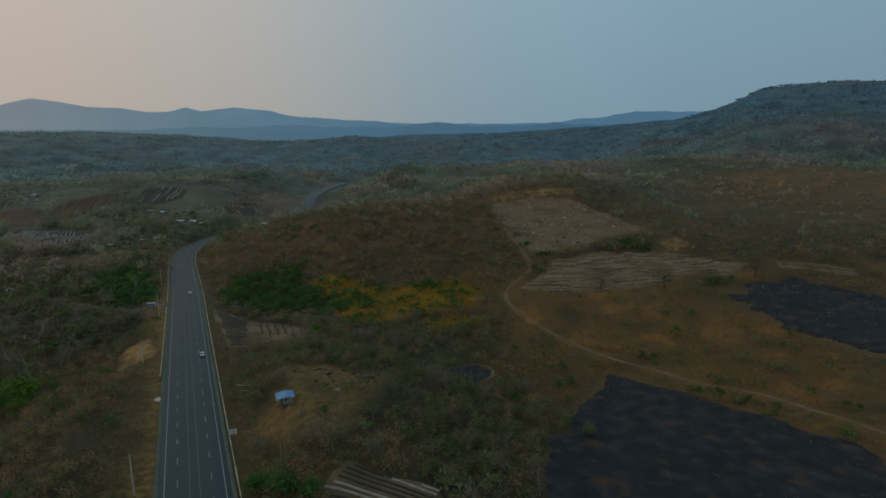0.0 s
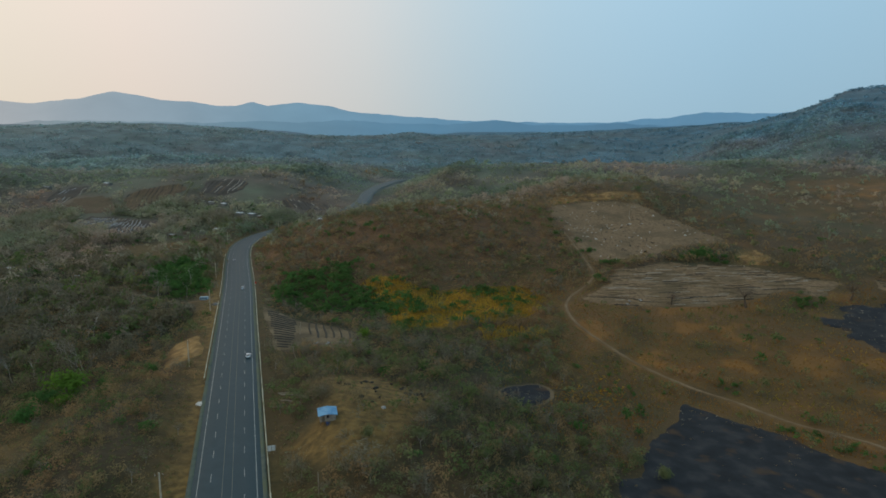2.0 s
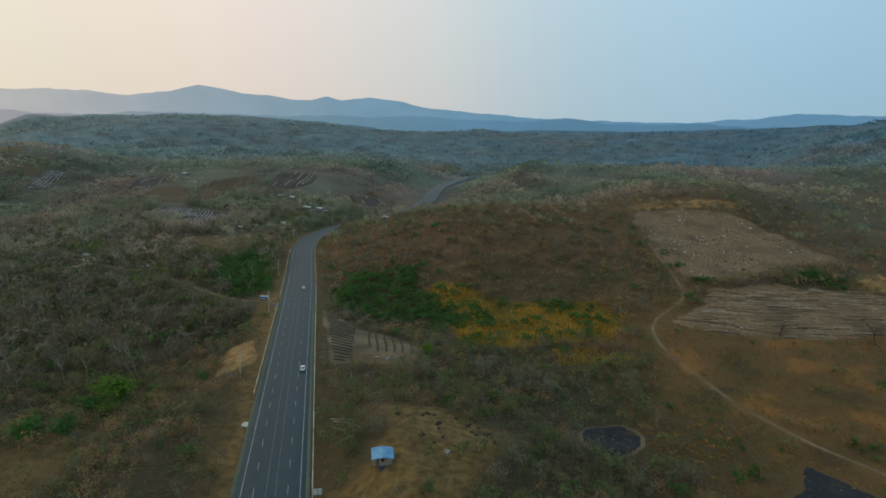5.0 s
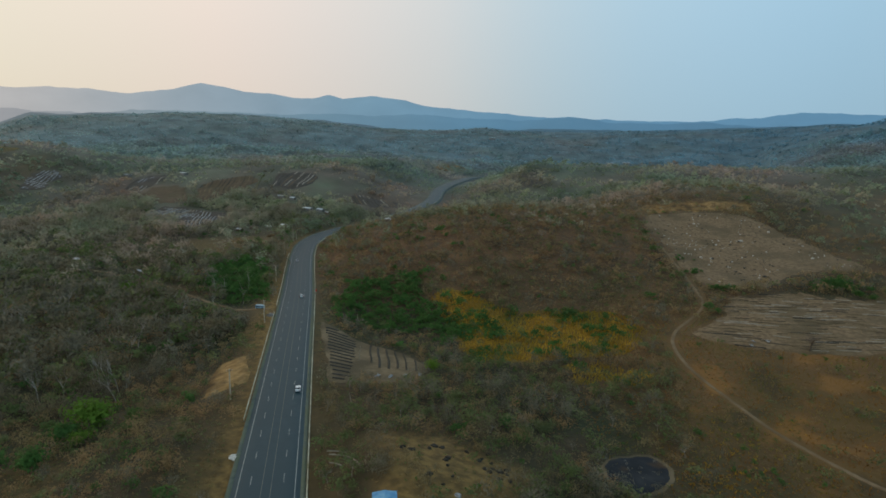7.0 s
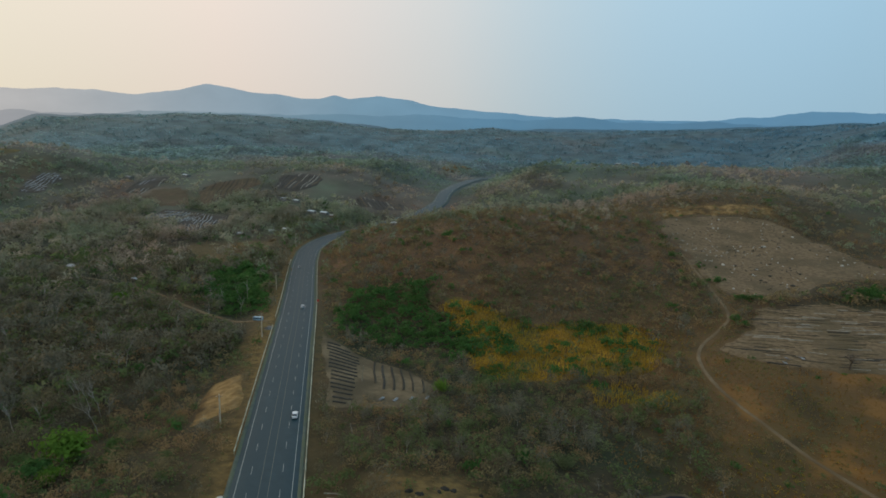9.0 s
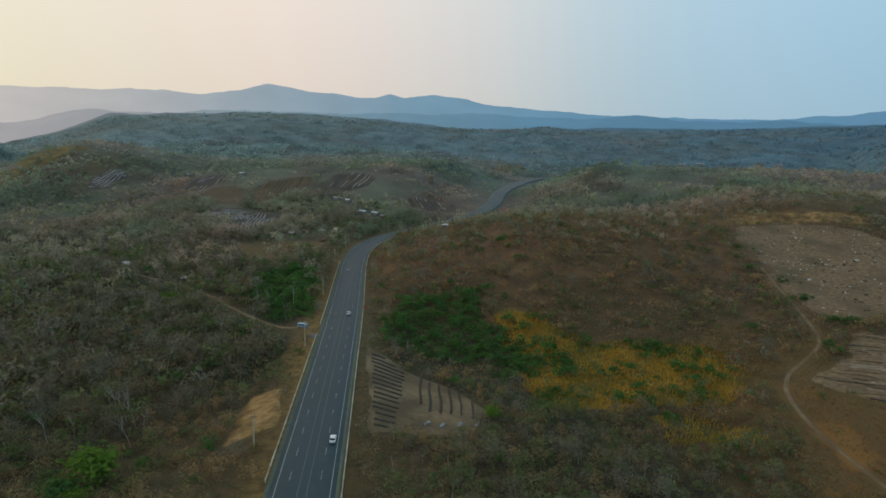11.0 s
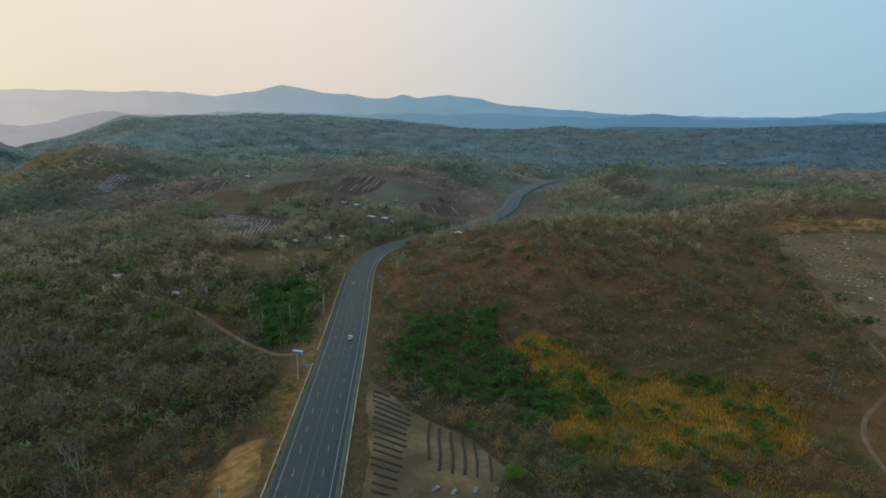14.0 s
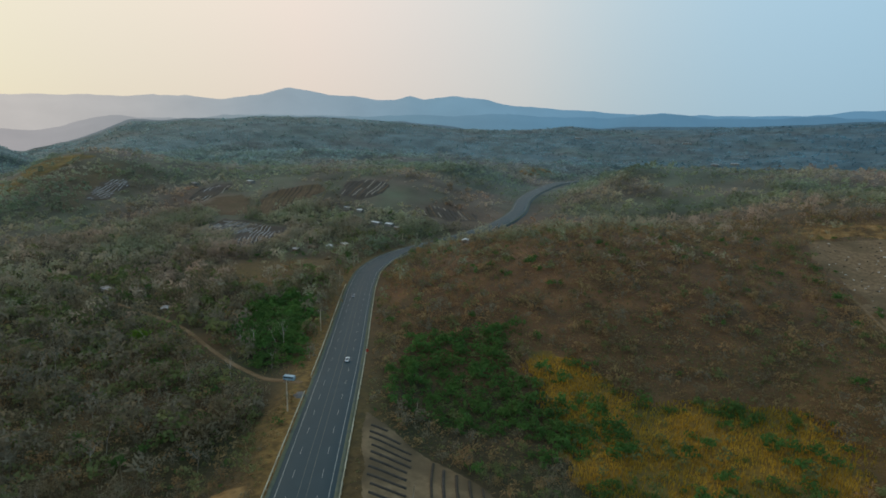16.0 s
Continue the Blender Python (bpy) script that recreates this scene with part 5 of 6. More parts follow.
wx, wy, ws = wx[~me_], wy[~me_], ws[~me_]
scatter("far_woods", T_WOOD, wx, wy, ws, M_HAZED_WOODS, "hazy blue-green woods covering the far slopes", "woods", None, 601, 0.5)



# ---- things ----
def part(name, bm, mat, parent, label="", m=None):
    """Links a bmesh as one mesh object under a thing."""
    me = bpy.data.meshes.new(name)
    bm.to_mesh(me)
    bm.free()
    me.materials.append(mat)
    return child(name, me, parent, label, m)


def thing(name, m, label, category, group=""):
    ob = new(name)
    ob.empty_display_size = 0.5
    ob.matrix_basis = m
    return tagged(ob, label, category, group)


def box(bm, x0, x1, y0, y1, z0, z1, bevel=0.0):
    r = bmesh.ops.create_cube(bm, size=1, matrix=Matrix.Translation(((x0 + x1) / 2, (y0 + y1) / 2, (z0 + z1) / 2)) @ Matrix.Diagonal((x1 - x0, y1 - y0, z1 - z0, 1)))
    if bevel:
        edges = list({e for v in r["verts"] for e in v.link_edges})
        bmesh.ops.bevel(bm, geom=edges, offset=bevel, segments=1, affect="EDGES")
    return bm


def boxed(*a, bevel=0.0):
    return box(bmesh.new(), *a, bevel=bevel)


def tube(bm, pts, radii, n=6):
    """A tapered tube through points."""
    rings = []
    for i, p in enumerate(pts):
        a, b = Vector(pts[max(0, i - 1)]), Vector(pts[min(len(pts) - 1, i + 1)])
        q = (b - a).to_track_quat("Z", "Y")
        rings.append([bm.verts.new(Vector(p) + q @ Vector((math.cos(2 * math.pi * k / n) * radii[i], math.sin(2 * math.pi * k / n) * radii[i], 0))) for k in range(n)])
    for r0, r1 in zip(rings, rings[1:]):
        for k in range(n):
            bm.faces.new((r0[k], r0[(k + 1) % n], r1[(k + 1) % n], r1[k]))
    bm.faces.new(rings[0][::-1])
    bm.faces.new(rings[-1])
    return bm


def prism(bm, profile, y0, y1):
    """A shape drawn in x and z, carried from y0 to y1."""
    a = [bm.verts.new((x, y0, z)) for x, z in profile]
    b = [bm.verts.new((x, y1, z)) for x, z in profile]
    n = len(profile)
    for k in range(n):
        bm.faces.new((a[k], b[k], b[(k + 1) % n], a[(k + 1) % n]))
    bm.faces.new(a)
    bm.faces.new(b[::-1])
    bmesh.ops.recalc_face_normals(bm, faces=bm.faces)
    return bm


def on_ground(x, y, rz=0, up=0.0):
    return pose(x, y, ground_z(x, y) + up, 0, 0, rz)


M_BLUE_ROOF = material("blue_sheet_metal", [(0.085, 0.24, 0.42), (0.13, 0.31, 0.50)], 0.8, 0.6, None, 0, 4, (0.17, 0.36, 0.52), 0.4, spec=0.2)
M_ZINC = material("zinc_sheet", [(0.28, 0.31, 0.33), (0.48, 0.51, 0.53)], 0.6, 0.5, None, 0, 4, (0.22, 0.2, 0.18), 0.3)
M_WHITE_ROOF = material("white_sheet_roof", [(0.52, 0.54, 0.55), (0.72, 0.73, 0.73)], 0.6, 0.6)
M_BEIGE = material("beige_board_wall", [(0.24, 0.19, 0.145), (0.36, 0.30, 0.235)], 1.2, 0.85, 5, 0.02)
M_WALL_G = material("grey_block_wall", [(0.17, 0.17, 0.155), (0.27, 0.26, 0.24)], 1.0, 0.9, 5, 0.02)
M_WOOD = material("weathered_wood", [(0.10, 0.075, 0.05), (0.19, 0.145, 0.10)], 1.2, 0.9, 6, 0.02)
M_LOG = material("pale_dry_log", [(0.22, 0.185, 0.14), (0.38, 0.33, 0.26)], 1.0, 0.9, 6, 0.02)
M_DARK = material("dark_window_panel", [(0.012, 0.012, 0.013), (0.022, 0.022, 0.022)], 2.0, 0.7)
M_BLUE = material("blue_paint", [(0.03, 0.08, 0.22), (0.05, 0.12, 0.30)], 1.5, 0.6)
M_CAR_W = material("white_car_paint", [(0.62, 0.64, 0.65), (0.72, 0.73, 0.73)], 1.0, 0.3, spec=0.5)
M_CAR_G = material("silver_grey_car_paint", [(0.22, 0.24, 0.26), (0.30, 0.32, 0.34)], 1.0, 0.35, spec=0.5)
M_CAR_B = material("pale_blue_paint", [(0.22, 0.36, 0.46), (0.34, 0.48, 0.56)], 1.0, 0.4, spec=0.5)
M_GLASS_D = material("tinted_glass", [(0.015, 0.018, 0.022), (0.02, 0.024, 0.028)], 1.0, 0.1, spec=0.6)
M_TYRE = material("tyre_rubber", [(0.012, 0.012, 0.012), (0.022, 0.022, 0.022)], 3.0, 0.9)
M_RIM = material("wheel_rim", [(0.25, 0.25, 0.26), (0.4, 0.4, 0.41)], 3.0, 0.4, metal=0.6)
M_LAMP = material("clear_lamp", [(0.5, 0.5, 0.48), (0.62, 0.62, 0.6)], 4.0, 0.2, spec=0.6)
M_TAIL = material("red_lamp", [(0.25, 0.01, 0.01), (0.35, 0.02, 0.015)], 4.0, 0.3, spec=0.6)
M_RED = material("red_board", [(0.45, 0.02, 0.012), (0.6, 0.04, 0.02)], 2.0, 0.5)
M_SIGN = material("white_board", [(0.5, 0.49, 0.45), (0.66, 0.65, 0.6)], 1.5, 0.6)
M_HEAP = material("grey_rubble", [(0.08, 0.08, 0.08), (0.17, 0.17, 0.165)], 1.5, 0.95, 4, 0.08)
M_BRUSH = material("dark_brushwood", [(0.018, 0.017, 0.014), (0.04, 0.035, 0.026)], 2.0, 0.95, 5, 0.08)


# guardrails
def guardrail(s0, s1, off, label):
    ob = thing("guardrail", Matrix.Identity(4), label, "guardrail", "highway guardrails")
    S = np.arange(s0, s1, 2.0)
    line = np.array([tuple(along(s).translation) for s in S])
    face = 1 if off < 0 else -1
    me = ribbon("beam", line, [off + face * k for k in (0.0, 0.07, 0.02, 0.07, 0.0, -0.22, -0.22, 0.0)], [M_RAIL], lift=0.25, zs=[0.30, 0.42, 0.50, 0.58, 0.74, 0.70, 0.30, 0.30])
    child("beam", me, ob)
    post = bpy.data.meshes.new("post")
    bm = boxed(-0.07, 0.07, -0.09, 0.09, -0.5, 0.93, bevel=0.02)
    bm.to_mesh(post)
    bm.free()
    post.materials.append(M_RAIL)
    for s in np.arange(s0 + 0.5, s1 - 0.5, 4.0):
        child("post", post, ob, "", along(s, off + 0.18 * (1 if off > 0 else -1)))
    return ob


sJ = s_of(-157, 311)
guardrail(s_of(-35, 66), s_of(-235, 572), 9.9, "pale painted steel guardrail along the highway")
guardrail(s_of(-99, 203), sJ - 7, -9.9, "pale steel guardrail beside the ochre bank")
guardrail(sJ + 7, s_of(-219, 452), -9.9, "pale steel guardrail beyond the track junction")


# poles
def utility_pole(x, y, high, rz, label="tall pale concrete utility pole beside the highway"):
    ob = thing("utility_pole", on_ground(x, y, rz), label, "utility pole", "utility poles")
    part("shaft", tube(bmesh.new(), [(0, 0, -0.6), (0, 0, high * 0.5), (0, 0, high)], [0.26, 0.22, 0.17], 8), M_CONCRETE, ob)
    part("crossarm", boxed(-0.95, 0.95, -0.06, 0.06, high - 0.75, high - 0.61, bevel=0.02), M_WOOD, ob)
    for k in (-0.8, 0.0, 0.8):
        part("insulator", tube(bmesh.new(), [(k, 0, high - 0.61), (k, 0, high - 0.5), (k, 0, high - 0.38)], [0.05, 0.08, 0.04], 6), M_SIGN, ob)
    return ob


def wooden_post(x, y, high, lean_x, lean_y):
    ob = thing("wooden_post", on_ground(x, y), "thin bleached wooden post standing in the scrub", "post", "bleached posts")
    part("shaft", tube(bmesh.new(), [(0, 0, -0.4), (lean_x * 0.5, lean_y * 0.5, high * 0.5), (lean_x, lean_y, high)], [0.13, 0.11, 0.09], 6), M_LOG, ob)


for px, py, ph in ((-155, 288, 11.5), (-122, 211, 11), (-192, 364, 11), (-231, 445, 10.5), (-252, 499, 11), (-253, 507, 10), (-251, 583, 11), (-243, 597, 9), (-77, 123, 11)):
    utility_pole(px, py, ph, 26 + (px % 3) * 4)
for px, py, ph, lx, ly in ((-156, 435, 7, 0.3, 0), (-116, 310, 6.5, 0.5, 0.1), (-95, 260, 6.5, 0.5, 0.2), (-182, 516, 6.5, 0, 0), (-42, 129, 7.5, 0.0, 0.0), (-77, 210, 6.5, -1.8, 0.5), (-66, 220, 4.5, -0.4, 0.2)):
    wooden_post(px, py, ph, lx, ly)


# the blue-roofed hut and the other small houses
def corrugated(bm, x0, x1, z0, z1, y0, y1, thick=0.05, step=0.36):
    """A sloping ribbed roof sheet from (x0, z0) to (x1, z1)."""
    n = max(4, int((y1 - y0) / step))
    for k in range(n):
        ya, yb = y0 + (y1 - y0) * k / n, y0 + (y1 - y0) * (k + 1) / n
        h = 0.035 if k % 2 else 0.0
        vs = [bm.verts.new(p) for p in ((x0, ya, z0 + h), (x1, ya, z1 + h), (x1, yb, z1 + h), (x0, yb, z0 + h), (x0, ya, z0 - thick), (x1, ya, z1 - thick), (x1, yb, z1 - thick), (x0, yb, z0 - thick))]
        for f in ((0, 1, 2, 3), (7, 6, 5, 4), (0, 4, 5, 1), (1, 5, 6, 2), (2, 6, 7, 3), (3, 7, 4, 0)):
            bm.faces.new([vs[i] for i in f])
    bmesh.ops.recalc_face_normals(bm, faces=bm.faces)
    return bm


def hut(name, x, y, rz, w, d, h, roof_mat, wall_mat, label, stilt=0.0, rise=0.6, door_mat=None, windows=1, group="small houses"):
    """A small gabled house; its front gable looks along its own -y."""
    ob = thing(name, on_ground(x, y, rz, 0.0), label, "house", group)
    z0, z1 = stilt - (0.0 if stilt else 0.4), stilt + h
    hw, hd, t = w / 2, d / 2, 0.12
    prof = [(-hw, z0), (hw, z0), (hw, z1), (0, z1 + rise), (-hw, z1)]
    part("front_wall", prism(bmesh.new(), prof, -hd, -hd + t), wall_mat, ob)
    part("back_wall", prism(bmesh.new(), prof, hd - t, hd), wall_mat, ob)
    part("side_wall", boxed(-hw, -hw + t, -hd + t, hd - t, z0, z1), wall_mat, ob)
    part("side_wall", boxed(hw - t, hw, -hd + t, hd - t, z0, z1), wall_mat, ob)
    part("floor_deck", boxed(-hw + 0.02, hw - 0.02, -hd + 0.02, hd - 0.02, z0 - 0.12, z0 + 0.02), M_WOOD, ob)
    e = 0.45
    dz = rise * e / hw
    part("roof_sheet", corrugated(bmesh.new(), -hw - e, 0.02, z1 - dz + 0.06, z1 + rise + 0.07, -hd - e, hd + e), roof_mat, ob)
    part("roof_sheet", corrugated(bmesh.new(), -0.02, hw + e, z1 + rise + 0.07, z1 - dz + 0.06, -hd - e, hd + e), roof_mat, ob)
    part("ridge_cap", boxed(-0.16, 0.16, -hd - e, hd + e, z1 + rise + 0.07, z1 + rise + 0.13, bevel=0.02), roof_mat, ob)
    for k in range(windows):
        wx = (k + 1) * w / (windows + 1) - hw
        # solid panel on the wall; the unlit room is put into its colour
        win = part("window", boxed(wx - 0.36, wx + 0.36, -hd - 0.03, -hd + 0.02, z0 + 1.1, z0 + 1.85), M_DARK, ob, "dark panel standing for an unlit window opening")
        part("window_frame", boxed(wx - 0.45, wx + 0.45, -hd - 0.05, -hd - 0.031, z0 + 1.0, z0 + 1.1), M_WOOD, win)
    dx = -w * 0.28
    part("door", boxed(dx - 0.42, dx + 0.42, -hd - 0.05, -hd - 0.004, z0 + 0.05, z0 + 2.0), door_mat or M_WOOD, ob)
    if stilt:
        for sx in (-hw + 0.2, 0, hw - 0.2):
            for sy in (-hd + 0.2, hd - 0.2):
                part("stilt", tube(bmesh.new(), [(sx, sy, -0.8), (sx, sy, z0 - 0.1)], [0.1, 0.09], 6), M_WOOD, ob)
        for k in range(4):
            part("step", boxed(-0.55, 0.55, -hd - 0.3 - 0.28 * k, -hd - 0.02 - 0.28 * k, z0 - 0.25 * (k + 1), z0 - 0.25 * (k + 1) + 0.08), M_BLUE, ob, "blue painted wooden step")
    return ob


hut("stilt_house", -49.6, 160.0, 21, 4.6, 4.4, 1.95, M_BLUE_ROOF, M_BEIGE, "small beige board house on stilts with a bright blue sheet roof", 0.55, 0.38, M_WOOD, 1)
for hx, hy, rz, w, d, h, rm, wm, lb in (
        (-359, 379, 75, 4.5, 9.5, 2.4, M_ZINC, M_WALL_G, "long grey house with a zinc roof by the dirt track"),
        (-297, 366, 40, 4.0, 5.0, 2.2, M_ZINC, M_WOOD, "small wooden shack with a zinc roof among trees"),
        (-297, 535, 30, 5.0, 6.0, 2.6, M_WHITE_ROOF, M_WALL_G, "grey house with a bright white roof above the highway bend"),
        (-286, 543, 60, 4.5, 6.5, 2.6, M_WHITE_ROOF, M_BEIGE, "beige house with a pale roof above the highway bend"),
        (-309, 529, 80, 4.0, 8.0, 2.2, M_WOOD, M_WOOD, "brown open wooden shed near the bend"),
        (-317, 517, 70, 4.0, 6.0, 2.2, M_ZINC, M_WOOD, "low wooden shack with a dull zinc roof"),
        (-300, 625, 70, 5.5, 10.0, 2.6, M_WHITE_ROOF, M_WALL_G, "long house with a white roof among dark bushes"),
        (-287, 629, 75, 5.0, 8.0, 2.6, M_WHITE_ROOF, M_WALL_G, "house with a white roof beside a longer one"),
        (-276, 624, 60, 4.0, 6.0, 2.2, M_ZINC, M_WOOD, "dark shed with a zinc roof"),
        (-346, 648, 85, 4.5, 7.0, 2.4, M_ZINC, M_WALL_G, "grey house with a zinc roof on the west slope"),
        (-360, 645, 70, 4.0, 6.0, 2.2, M_WOOD, M_WOOD, "brown wooden shack on the west slope"),
        (-330, 646, 80, 4.0, 6.0, 2.4, M_WHITE_ROOF, M_WALL_G, "small house with a pale roof on the west slope"),
        (-178, 543, 15, 4.6, 4.6, 2.5, M_WHITE_ROOF, M_BEIGE, "little pale house on the knoll beside the highway"),
        (-590, 682, 60, 6.0, 16.0, 2.8, M_ZINC, M_WALL_G, "long pale roofed shed on the west ridge"),
        (-527, 712, 70, 6.0, 10.0, 2.8, M_WHITE_ROOF, M_WALL_G, "white roofed house on the west ridge"),
        (147, 1800, 80, 8.0, 20.0, 4.0, M_WHITE_ROOF, M_WALL_G, "far white building among the valley woods"),
        (100, 1798, 75, 8.0, 18.0, 4.0, M_WHITE_ROOF, M_WALL_G, "far white building beside another in the valley"),
        (-314, 2180, 85, 12.0, 26.0, 5.0, M_WHITE_ROOF, M_WALL_G, "pale far building on the distant plain"),
        (42, 2180, 85, 10.0, 26.0, 5.0, M_WHITE_ROOF, M_WALL_G, "pale far farm building on the distant plain")):
    hut("house", hx, hy, rz, w, d, h, rm, wm, lb)


# vehicles
def wheel(ob, x, y, r, wide):
    w = child("wheel", None, ob)
    bm = bmesh.new()
    bmesh.ops.create_cone(bm, cap_ends=True, segments=14, radius1=r, radius2=r, depth=wide, matrix=pose(x, y, r, 90))
    part("tyre", bm, M_TYRE, w)
    bm = bmesh.new()
    bmesh.ops.create_cone(bm, cap_ends=True, segments=10, radius1=r * 0.6, radius2=r * 0.6, depth=wide + 0.02, matrix=pose(x, y, r, 90))
    part("rim", bm, M_RIM, w)


def car(m, paint, label):
    """A four-door car; its nose points along its own x."""
    ob = thing("car", m, label, "car", "cars on the highway")
    body = [(-2.15, 0.35), (2.1, 0.32), (2.2, 0.55), (2.05, 0.78), (0.95, 0.93), (-1.65, 0.98), (-2.15, 0.92), (-2.2, 0.6)]
    bm = prism(bmesh.new(), body, -0.86, 0.86)
    bmesh.ops.bevel(bm, geom=bm.edges[:], offset=0.05, segments=2, affect="EDGES")
    part("body", bm, paint, ob)
    glass = [(-1.75, 0.94), (1.0, 0.92), (0.25, 1.38), (-1.15, 1.40)]
    part("windows", prism(bmesh.new(), glass, -0.74, 0.74), M_GLASS_D, ob, "dark tinted windows")
    roof = prism(bmesh.new(), [(-1.2, 1.37), (0.3, 1.36), (0.1, 1.46), (-0.95, 1.47)], -0.7, 0.7)
    part("roof", roof, paint, ob)
    for s in (-0.62, 0.62):
        part("headlight", boxed(2.06, 2.17, s - 0.17, s + 0.17, 0.6, 0.74, bevel=0.02), M_LAMP, ob)
        part("tail_light", boxed(-2.2, -2.12, s - 0.15, s + 0.15, 0.68, 0.84, bevel=0.02), M_TAIL, ob)
        for wx in (-1.35, 1.35):
            wheel(ob, wx, s * 1.24, 0.32, 0.2)
    return ob


back = Matrix.Rotation(math.pi, 4, "Z")
car(along(s_of(-158, 334), 2.6, 0.02), M_CAR_W, "white car driving on the highway, seen from behind")
car(along(s_of(-108, 222), 5.5, 0.02), M_CAR_W, "white hatchback in the outer lane of the highway")
car(along(s_of(-211, 425), -2.6, 0.02) @ back, M_CAR_G, "dark grey car coming down from the bend")

bus = thing("minibus", on_ground(-171, 310.5, 10, 0.12), "pale blue minibus parked on the dirt track", "minibus")
bm = boxed(-2.3, 2.3, -0.85, 0.85, 0.35, 2.0, bevel=0.12)
part("body", bm, M_CAR_B, bus)
part("roof", boxed(-2.1, 2.0, -0.75, 0.75, 1.98, 2.06, bevel=0.03), M_CAR_B, bus, "pale blue roof")
part("windscreen", boxed(-2.34, -2.26, -0.7, 0.7, 1.2, 1.85), M_GLASS_D, bus)
for s in (-0.85, 0.85):
    for k in range(4):
        part("side_window", boxed(-2.0 + 1.02 * k, -1.15 + 1.02 * k, s - 0.02, s + 0.02, 1.2, 1.8), M_GLASS_D, bus)
    for wx in (-1.5, 1.4):
        wheel(bus, wx, s * 0.88, 0.38, 0.22)

# signs and small things by the road
sg = thing("road_sign", along(s_of(-160, 345), 10.6, 0.0), "red warning board on a post at the guardrail", "road sign")
part("post", tube(bmesh.new(), [(0, 0, -0.8), (0, 0, 1.9)], [0.05, 0.05], 6), M_RAIL, sg)
part("board", boxed(-0.04, 0.04, -0.5, 0.5, 0.9, 2.0, bevel=0.02), M_RED, sg, "plain red board")
wb = thing("notice_board", along(s_of(-74, 149), 11.2, -0.2), "white two-panel board standing behind the guardrail", "notice board")
for k in (-0.55, 0.55):
    part("panel", boxed(-0.05 + 0.02 * k, 0.05 + 0.02 * k, k - 0.5, k + 0.5, 0.7, 2.3, bevel=0.02), M_SIGN, wb)
    part("post", tube(bmesh.new(), [(0.09, k, -0.8), (0.09, k, 2.2)], [0.05, 0.05], 6), M_RAIL, wb)


def heap(name, x, y, r, h, mat, label, category, seed, group=""):
    bm = bmesh.new()
    bmesh.ops.create_icosphere(bm, subdivisions=2, radius=1)
    rd = random.Random(seed)
    for v in bm.verts:
        v.co *= rd.uniform(0.75, 1.2)
        v.co = Vector((v.co.x * r * (1 + 0.4 * math.sin(seed)), v.co.y * r, max(v.co.z, -0.2) * h))
    me = bpy.data.meshes.new(name)
    bm.to_mesh(me)
    bm.free()
    me.materials.append(mat)
    ob = new(name, me)
    ob.matrix_basis = on_ground(x, y, seed * 37 % 360)
    return tagged(ob, label, category, group)


p = along(s_of(-152, 302), -11.5).translation
heap("rubble_heap", p.x, p.y, 2.2, 0.9, M_HEAP, "grey heap of rubble and brush at the track mouth", "rubble heap", 3)
heap("earth_heap", -276, 502, 5.0, 1.6, M_OCHRE, "pale ochre heap of earth near the huts", "earth heap", 5)
p = along(s_of(-91, 186), -10.2).translation
heap("rubble_heap", p.x, p.y, 1.2, 0.6, M_STONE, "small pale pile of stones at the road edge", "rubble heap", 8)
rd = random.Random(12)
for k in range(26):
    a = rd.uniform(0, 6.28)
    q = rd.random() ** 0.5
    heap("brush_heap", -39 + 15 * q * math.cos(a), 184 + 13 * q * math.sin(a), rd.uniform(0.5, 1.1), rd.uniform(0.3, 0.6), M_BRUSH, "low dark heap of cut brushwood on bare soil", "brush heap", 20 + k, "brush heaps")
for k, (hx, hy) in enumerate(((-82, 246), (-77, 247), (-72, 250), (-67, 253), (74, 329), (72, 325), (80, 330))):
    bm = bmesh.new()
    bmesh.ops.create_grid(bm, x_segments=8, y_segments=12, size=1)
    for v in bm.verts:
        v.co = Vector((v.co.x * 0.55, v.co.y * 1.5, 0.35 + 0.35 * noise.noise(Vector((v.co.x * 2 + k, v.co.y * 5, 3.1)))))
    bmesh.ops.solidify(bm, geom=bm.faces[:], thickness=0.05)
    me = bpy.data.meshes.new("plastic_sheet")
    bm.to_mesh(me)
    bm.free()
    me.materials.append(M_PLASTIC)
    ob = new("plastic_sheet", me)
    ob.matrix_basis = on_ground(hx, hy, -15 + 6 * k, 0.2)
    tagged(ob, "crumpled whitish plastic sheet on the terraced plot", "plastic sheet", "plastic sheets")
for k, (hx, hy, ln, rz) in enumerate(((-71, 187, 9, 8), (-68, 184, 11, 3), (-69, 181, 7, -6), (-72, 179, 6, 10), (-63, 179, 6, -35))):
    ob = thing("log", on_ground(hx, hy, rz, 0.25), "long bleached log lying on bare soil", "log", "bleached logs")
    part("stem", tube(bmesh.new(), [(-ln / 2, 0, 0), (-ln / 6, 0.25, 0.05), (ln / 5, -0.15, 0.0), (ln / 2, 0.2, 0.1)], [0.2, 0.19, 0.16, 0.1], 7), M_LOG, ob)
    part("branch_stub", tube(bmesh.new(), [(ln / 8, 0, 0.05), (ln / 8 + 0.8, 0.7, 0.35)], [0.09, 0.04], 5), M_LOG, ob)
heap("debris_pile", -35, 169, 0.9, 0.6, M_PLASTIC, "small white pile of debris on the yard's edge", "debris pile", 31)


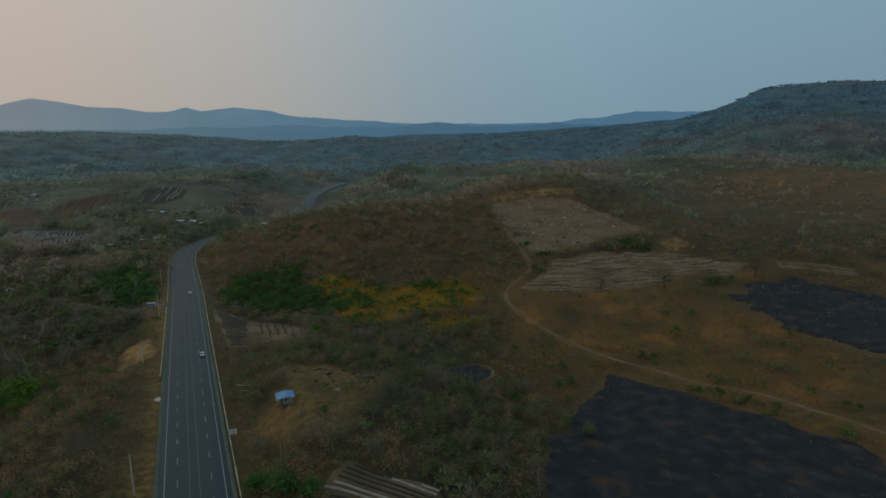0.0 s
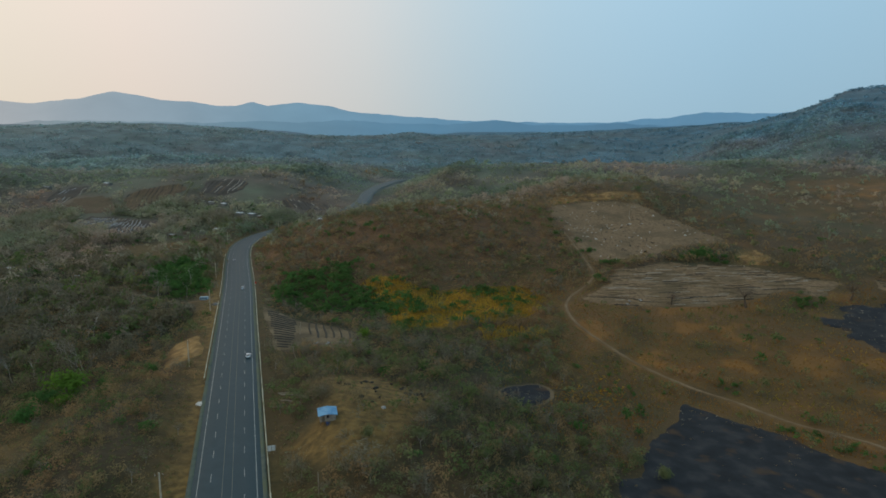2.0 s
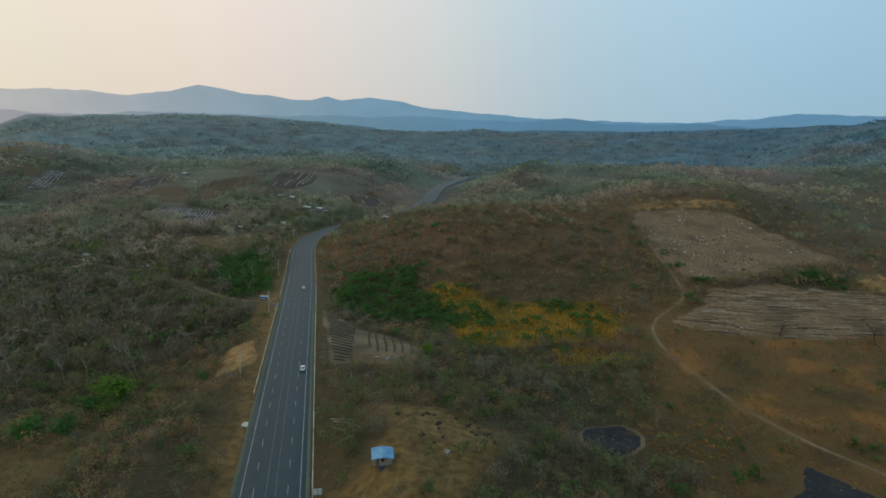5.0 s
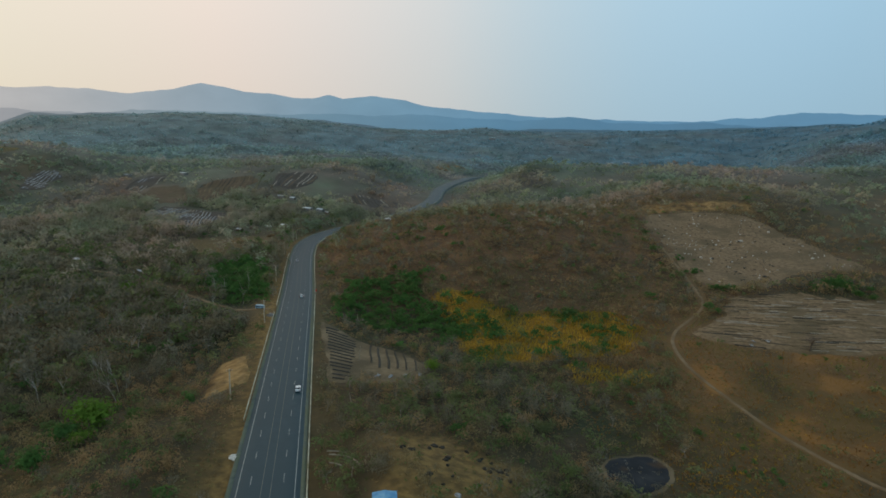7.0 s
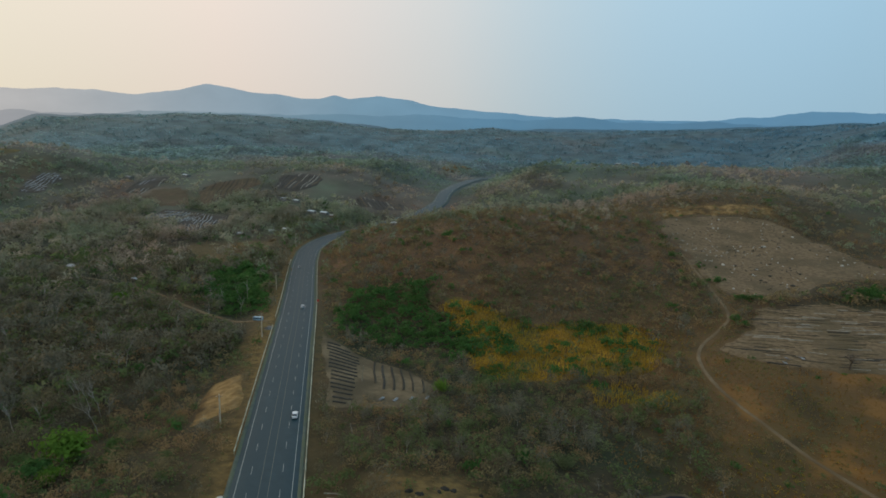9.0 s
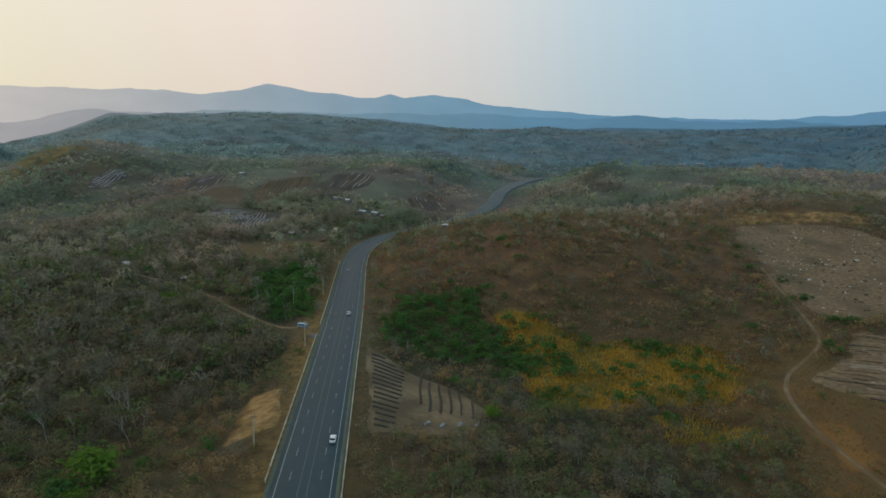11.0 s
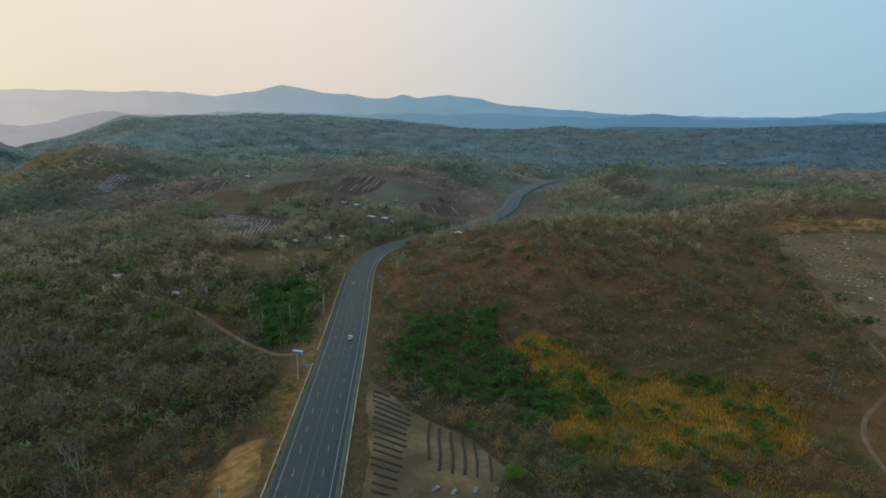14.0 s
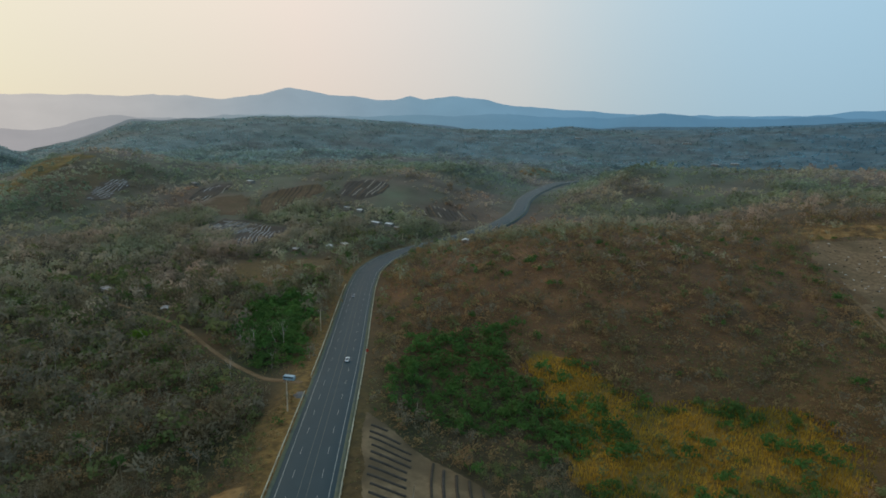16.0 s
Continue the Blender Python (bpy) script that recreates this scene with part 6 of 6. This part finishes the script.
# ---- trees ----
def branches(bm, seed, high, spread, levels, first, n_limbs, r0, sides=5, tips=None):
    """A trunk that forks into limbs; returns the tips."""
    rd = random.Random(seed)
    tips = []

    def grow_limb(p, d, length, r, level):
        pts, rad = [p], [r]
        q, dd = Vector(p), Vector(d)
        for k in range(3):
            dd = (dd + Vector((rd.uniform(-1, 1), rd.uniform(-1, 1), rd.uniform(-0.3, 0.5))) * 0.22).normalized()
            q = q + dd * length / 3
            pts.append(q.copy())
            rad.append(r * (1 - 0.27 * (k + 1)))
        tube(bm, pts, rad, (sides if level == 0 else 4) if level < 2 else 3)
        tips.append((pts[-1], dd, level))
        if level < levels:
            for k in range(n_limbs if level == 0 else 3 - level // 2):
                t = rd.choice((1, 2, 3))
                a = rd.uniform(0, 2 * math.pi)
                out = (dd * 0.55 + Vector((math.cos(a), math.sin(a), 0.25)) * spread).normalized()
                grow_limb(pts[t] if level else pts[3] - (pts[3] - pts[2]) * rd.uniform(0, 0.8), out, length * rd.uniform(0.5, 0.75), rad[t] * 0.7, level + 1)

    grow_limb(Vector((0, 0, -0.3)), Vector((0, 0, 1)), high * first, r0, 0)
    return tips


def tree(seed, high, leafy, bark, leaf_mat, label, spread=0.9, first=0.5, crown=1.0, leaf=0.36, n=200, thick=0.022):
    ob = thing("tree", Matrix.Identity(4), label, "tree", "trees")
    bm = bmesh.new()
    tips = branches(bm, seed, high, spread, 3 if not leafy else 2, first, 5, high * thick)
    part("trunk", bm, bark, ob)
    rnd = np.random.RandomState(seed)
    c, nr = [], []
    for p, d, lv in tips:
        if lv >= (2 if not leafy else 1):
            for k in range(n // max(1, len(tips)) + 1):
                o = rnd.randn(3) * (0.13 if leafy else 0.09) * high * crown
                c.append(np.array(p) + o * np.array([1, 1, 0.7]))
                nr.append(o + np.array([0, 0, 0.25 * high]) + rnd.randn(3) * 0.1 * high)
    c, nr = np.array(c), np.array(nr)
    nr /= np.linalg.norm(nr, axis=1)[:, None]
    q = leaves_at(c, nr, np.full(len(c), leaf if leafy else 0.05), rnd, 1.0 if leafy else 7.0)
    me = mesh_from("crown", q.reshape(-1, 3), np.arange(len(q) * 3).reshape(-1, 3), [leaf_mat])
    child("crown", me, ob)
    return ob


def placed(proto, spots, seed):
    """The first spot takes the tree itself, the others its copies."""
    rd = random.Random(seed)
    for k, (tx, ty, sc) in enumerate(spots):
        m = on_ground(tx, ty, rd.uniform(0, 360)) @ Matrix.Diagonal((sc, sc, sc * rd.uniform(0.9, 1.1), 1))
        if k == 0:
            proto.matrix_basis = m
        else:
            cp = copy_thing(proto, m)
            cp.matrix_basis = m


def spots_in(x0, x1, y0, y1, n, seed, s0=0.75, s1=1.25):
    rd = random.Random(seed)
    out = []
    while len(out) < n:
        tx, ty = rd.uniform(x0, x1), rd.uniform(y0, y1)
        a_ = np.array([tx]), np.array([ty])
        if clear_of(*a_)[0] and poly_dist(*a_, YELLOW_A)[0] > 3 and poly_dist(*a_, YARD)[0] > 0:
            out.append((tx, ty, rd.uniform(s0, s1)))
    return out


for k in range(5):
    t = tree(700 + k, 11.0, False, M_BARK, M_GREY, "leafless tree with a pale trunk standing in grey thicket", 0.32, 0.7, 0.6, thick=0.0125)
    placed(t, spots_in(-340, -160, 140, 345, 21, 710 + k), 720 + k)
    t = tree(730 + k, 6.0, False, M_BARK, M_GREY, "small bare grey tree with thin pale branches", 0.9, 0.5, 1.0)
    placed(t, spots_in(-95, 30, 110, 262, 11, 740 + k, 0.7, 1.2) + spots_in(-160, 40, 400, 520, 6, 745 + k, 0.7, 1.2), 750 + k)
for k in range(3):
    t = tree(760 + k, 5.5, True, M_BARK_D, M_GREEN, "round dark green leafy tree", 1.0, 0.42, 1.0, 0.26, 620)
    placed(t, [(63, 365, 1.1), (66, 361, 0.8), (-183, 246, 1.2), (141, 387, 1.1), (147, 385, 0.9), (9, 347, 0.9), (-151, 177, 1.7), (-153, 156, 1.9), (-146, 160, 1.6), (-38, 118, 1.6), (-47, 122, 1.5), (-32, 116, 1.3)][k::3] + spots_in(-420, -200, 200, 520, 9, 770 + k, 0.7, 1.2) + spots_in(-140, 10, 395, 540, 3, 775 + k, 0.6, 1.0), 780 + k)
for k in range(2):
    t = tree(810 + k, 4.6, True, M_BARK_D, M_OLIVE, "round olive half-bare tree in brown scrub", 1.0, 0.42, 1.0, 0.2, 620)
    placed(t, ([(-22, 216, 1.3), (9, 144, 1.2), (24, 314, 1.2)] if k else [(-3, 152, 1.2), (-35, 150, 1.0), (46, 161, 1.1)]) + spots_in(-60, 45, 120, 265, 8, 820 + k, 0.7, 1.3) + spots_in(-180, -110, 110, 230, 5, 825 + k, 0.7, 1.2), 830 + k)
t = tree(790, 8.0, True, M_BARK_D, M_LIME, "spreading bright lime green tree", 1.1, 0.4, 1.15, 0.32, 1000)
placed(t, [(-154, 187, 1.7), (-266, 323, 1.2), (-63.5, 260, 0.8), (-243, 318, 0.8), (-147, 176, 0.8)], 791)
t = tree(800, 11.0, False, M_BARK_D, M_BARK_D, "large bare tree with a dark spreading crown", 1.15, 0.42, 1.1, 0.3, 700, 0.05)
placed(t, [(132, 317, 1.6), (189, 325, 1.35), (95, 322, 1.0)], 801)
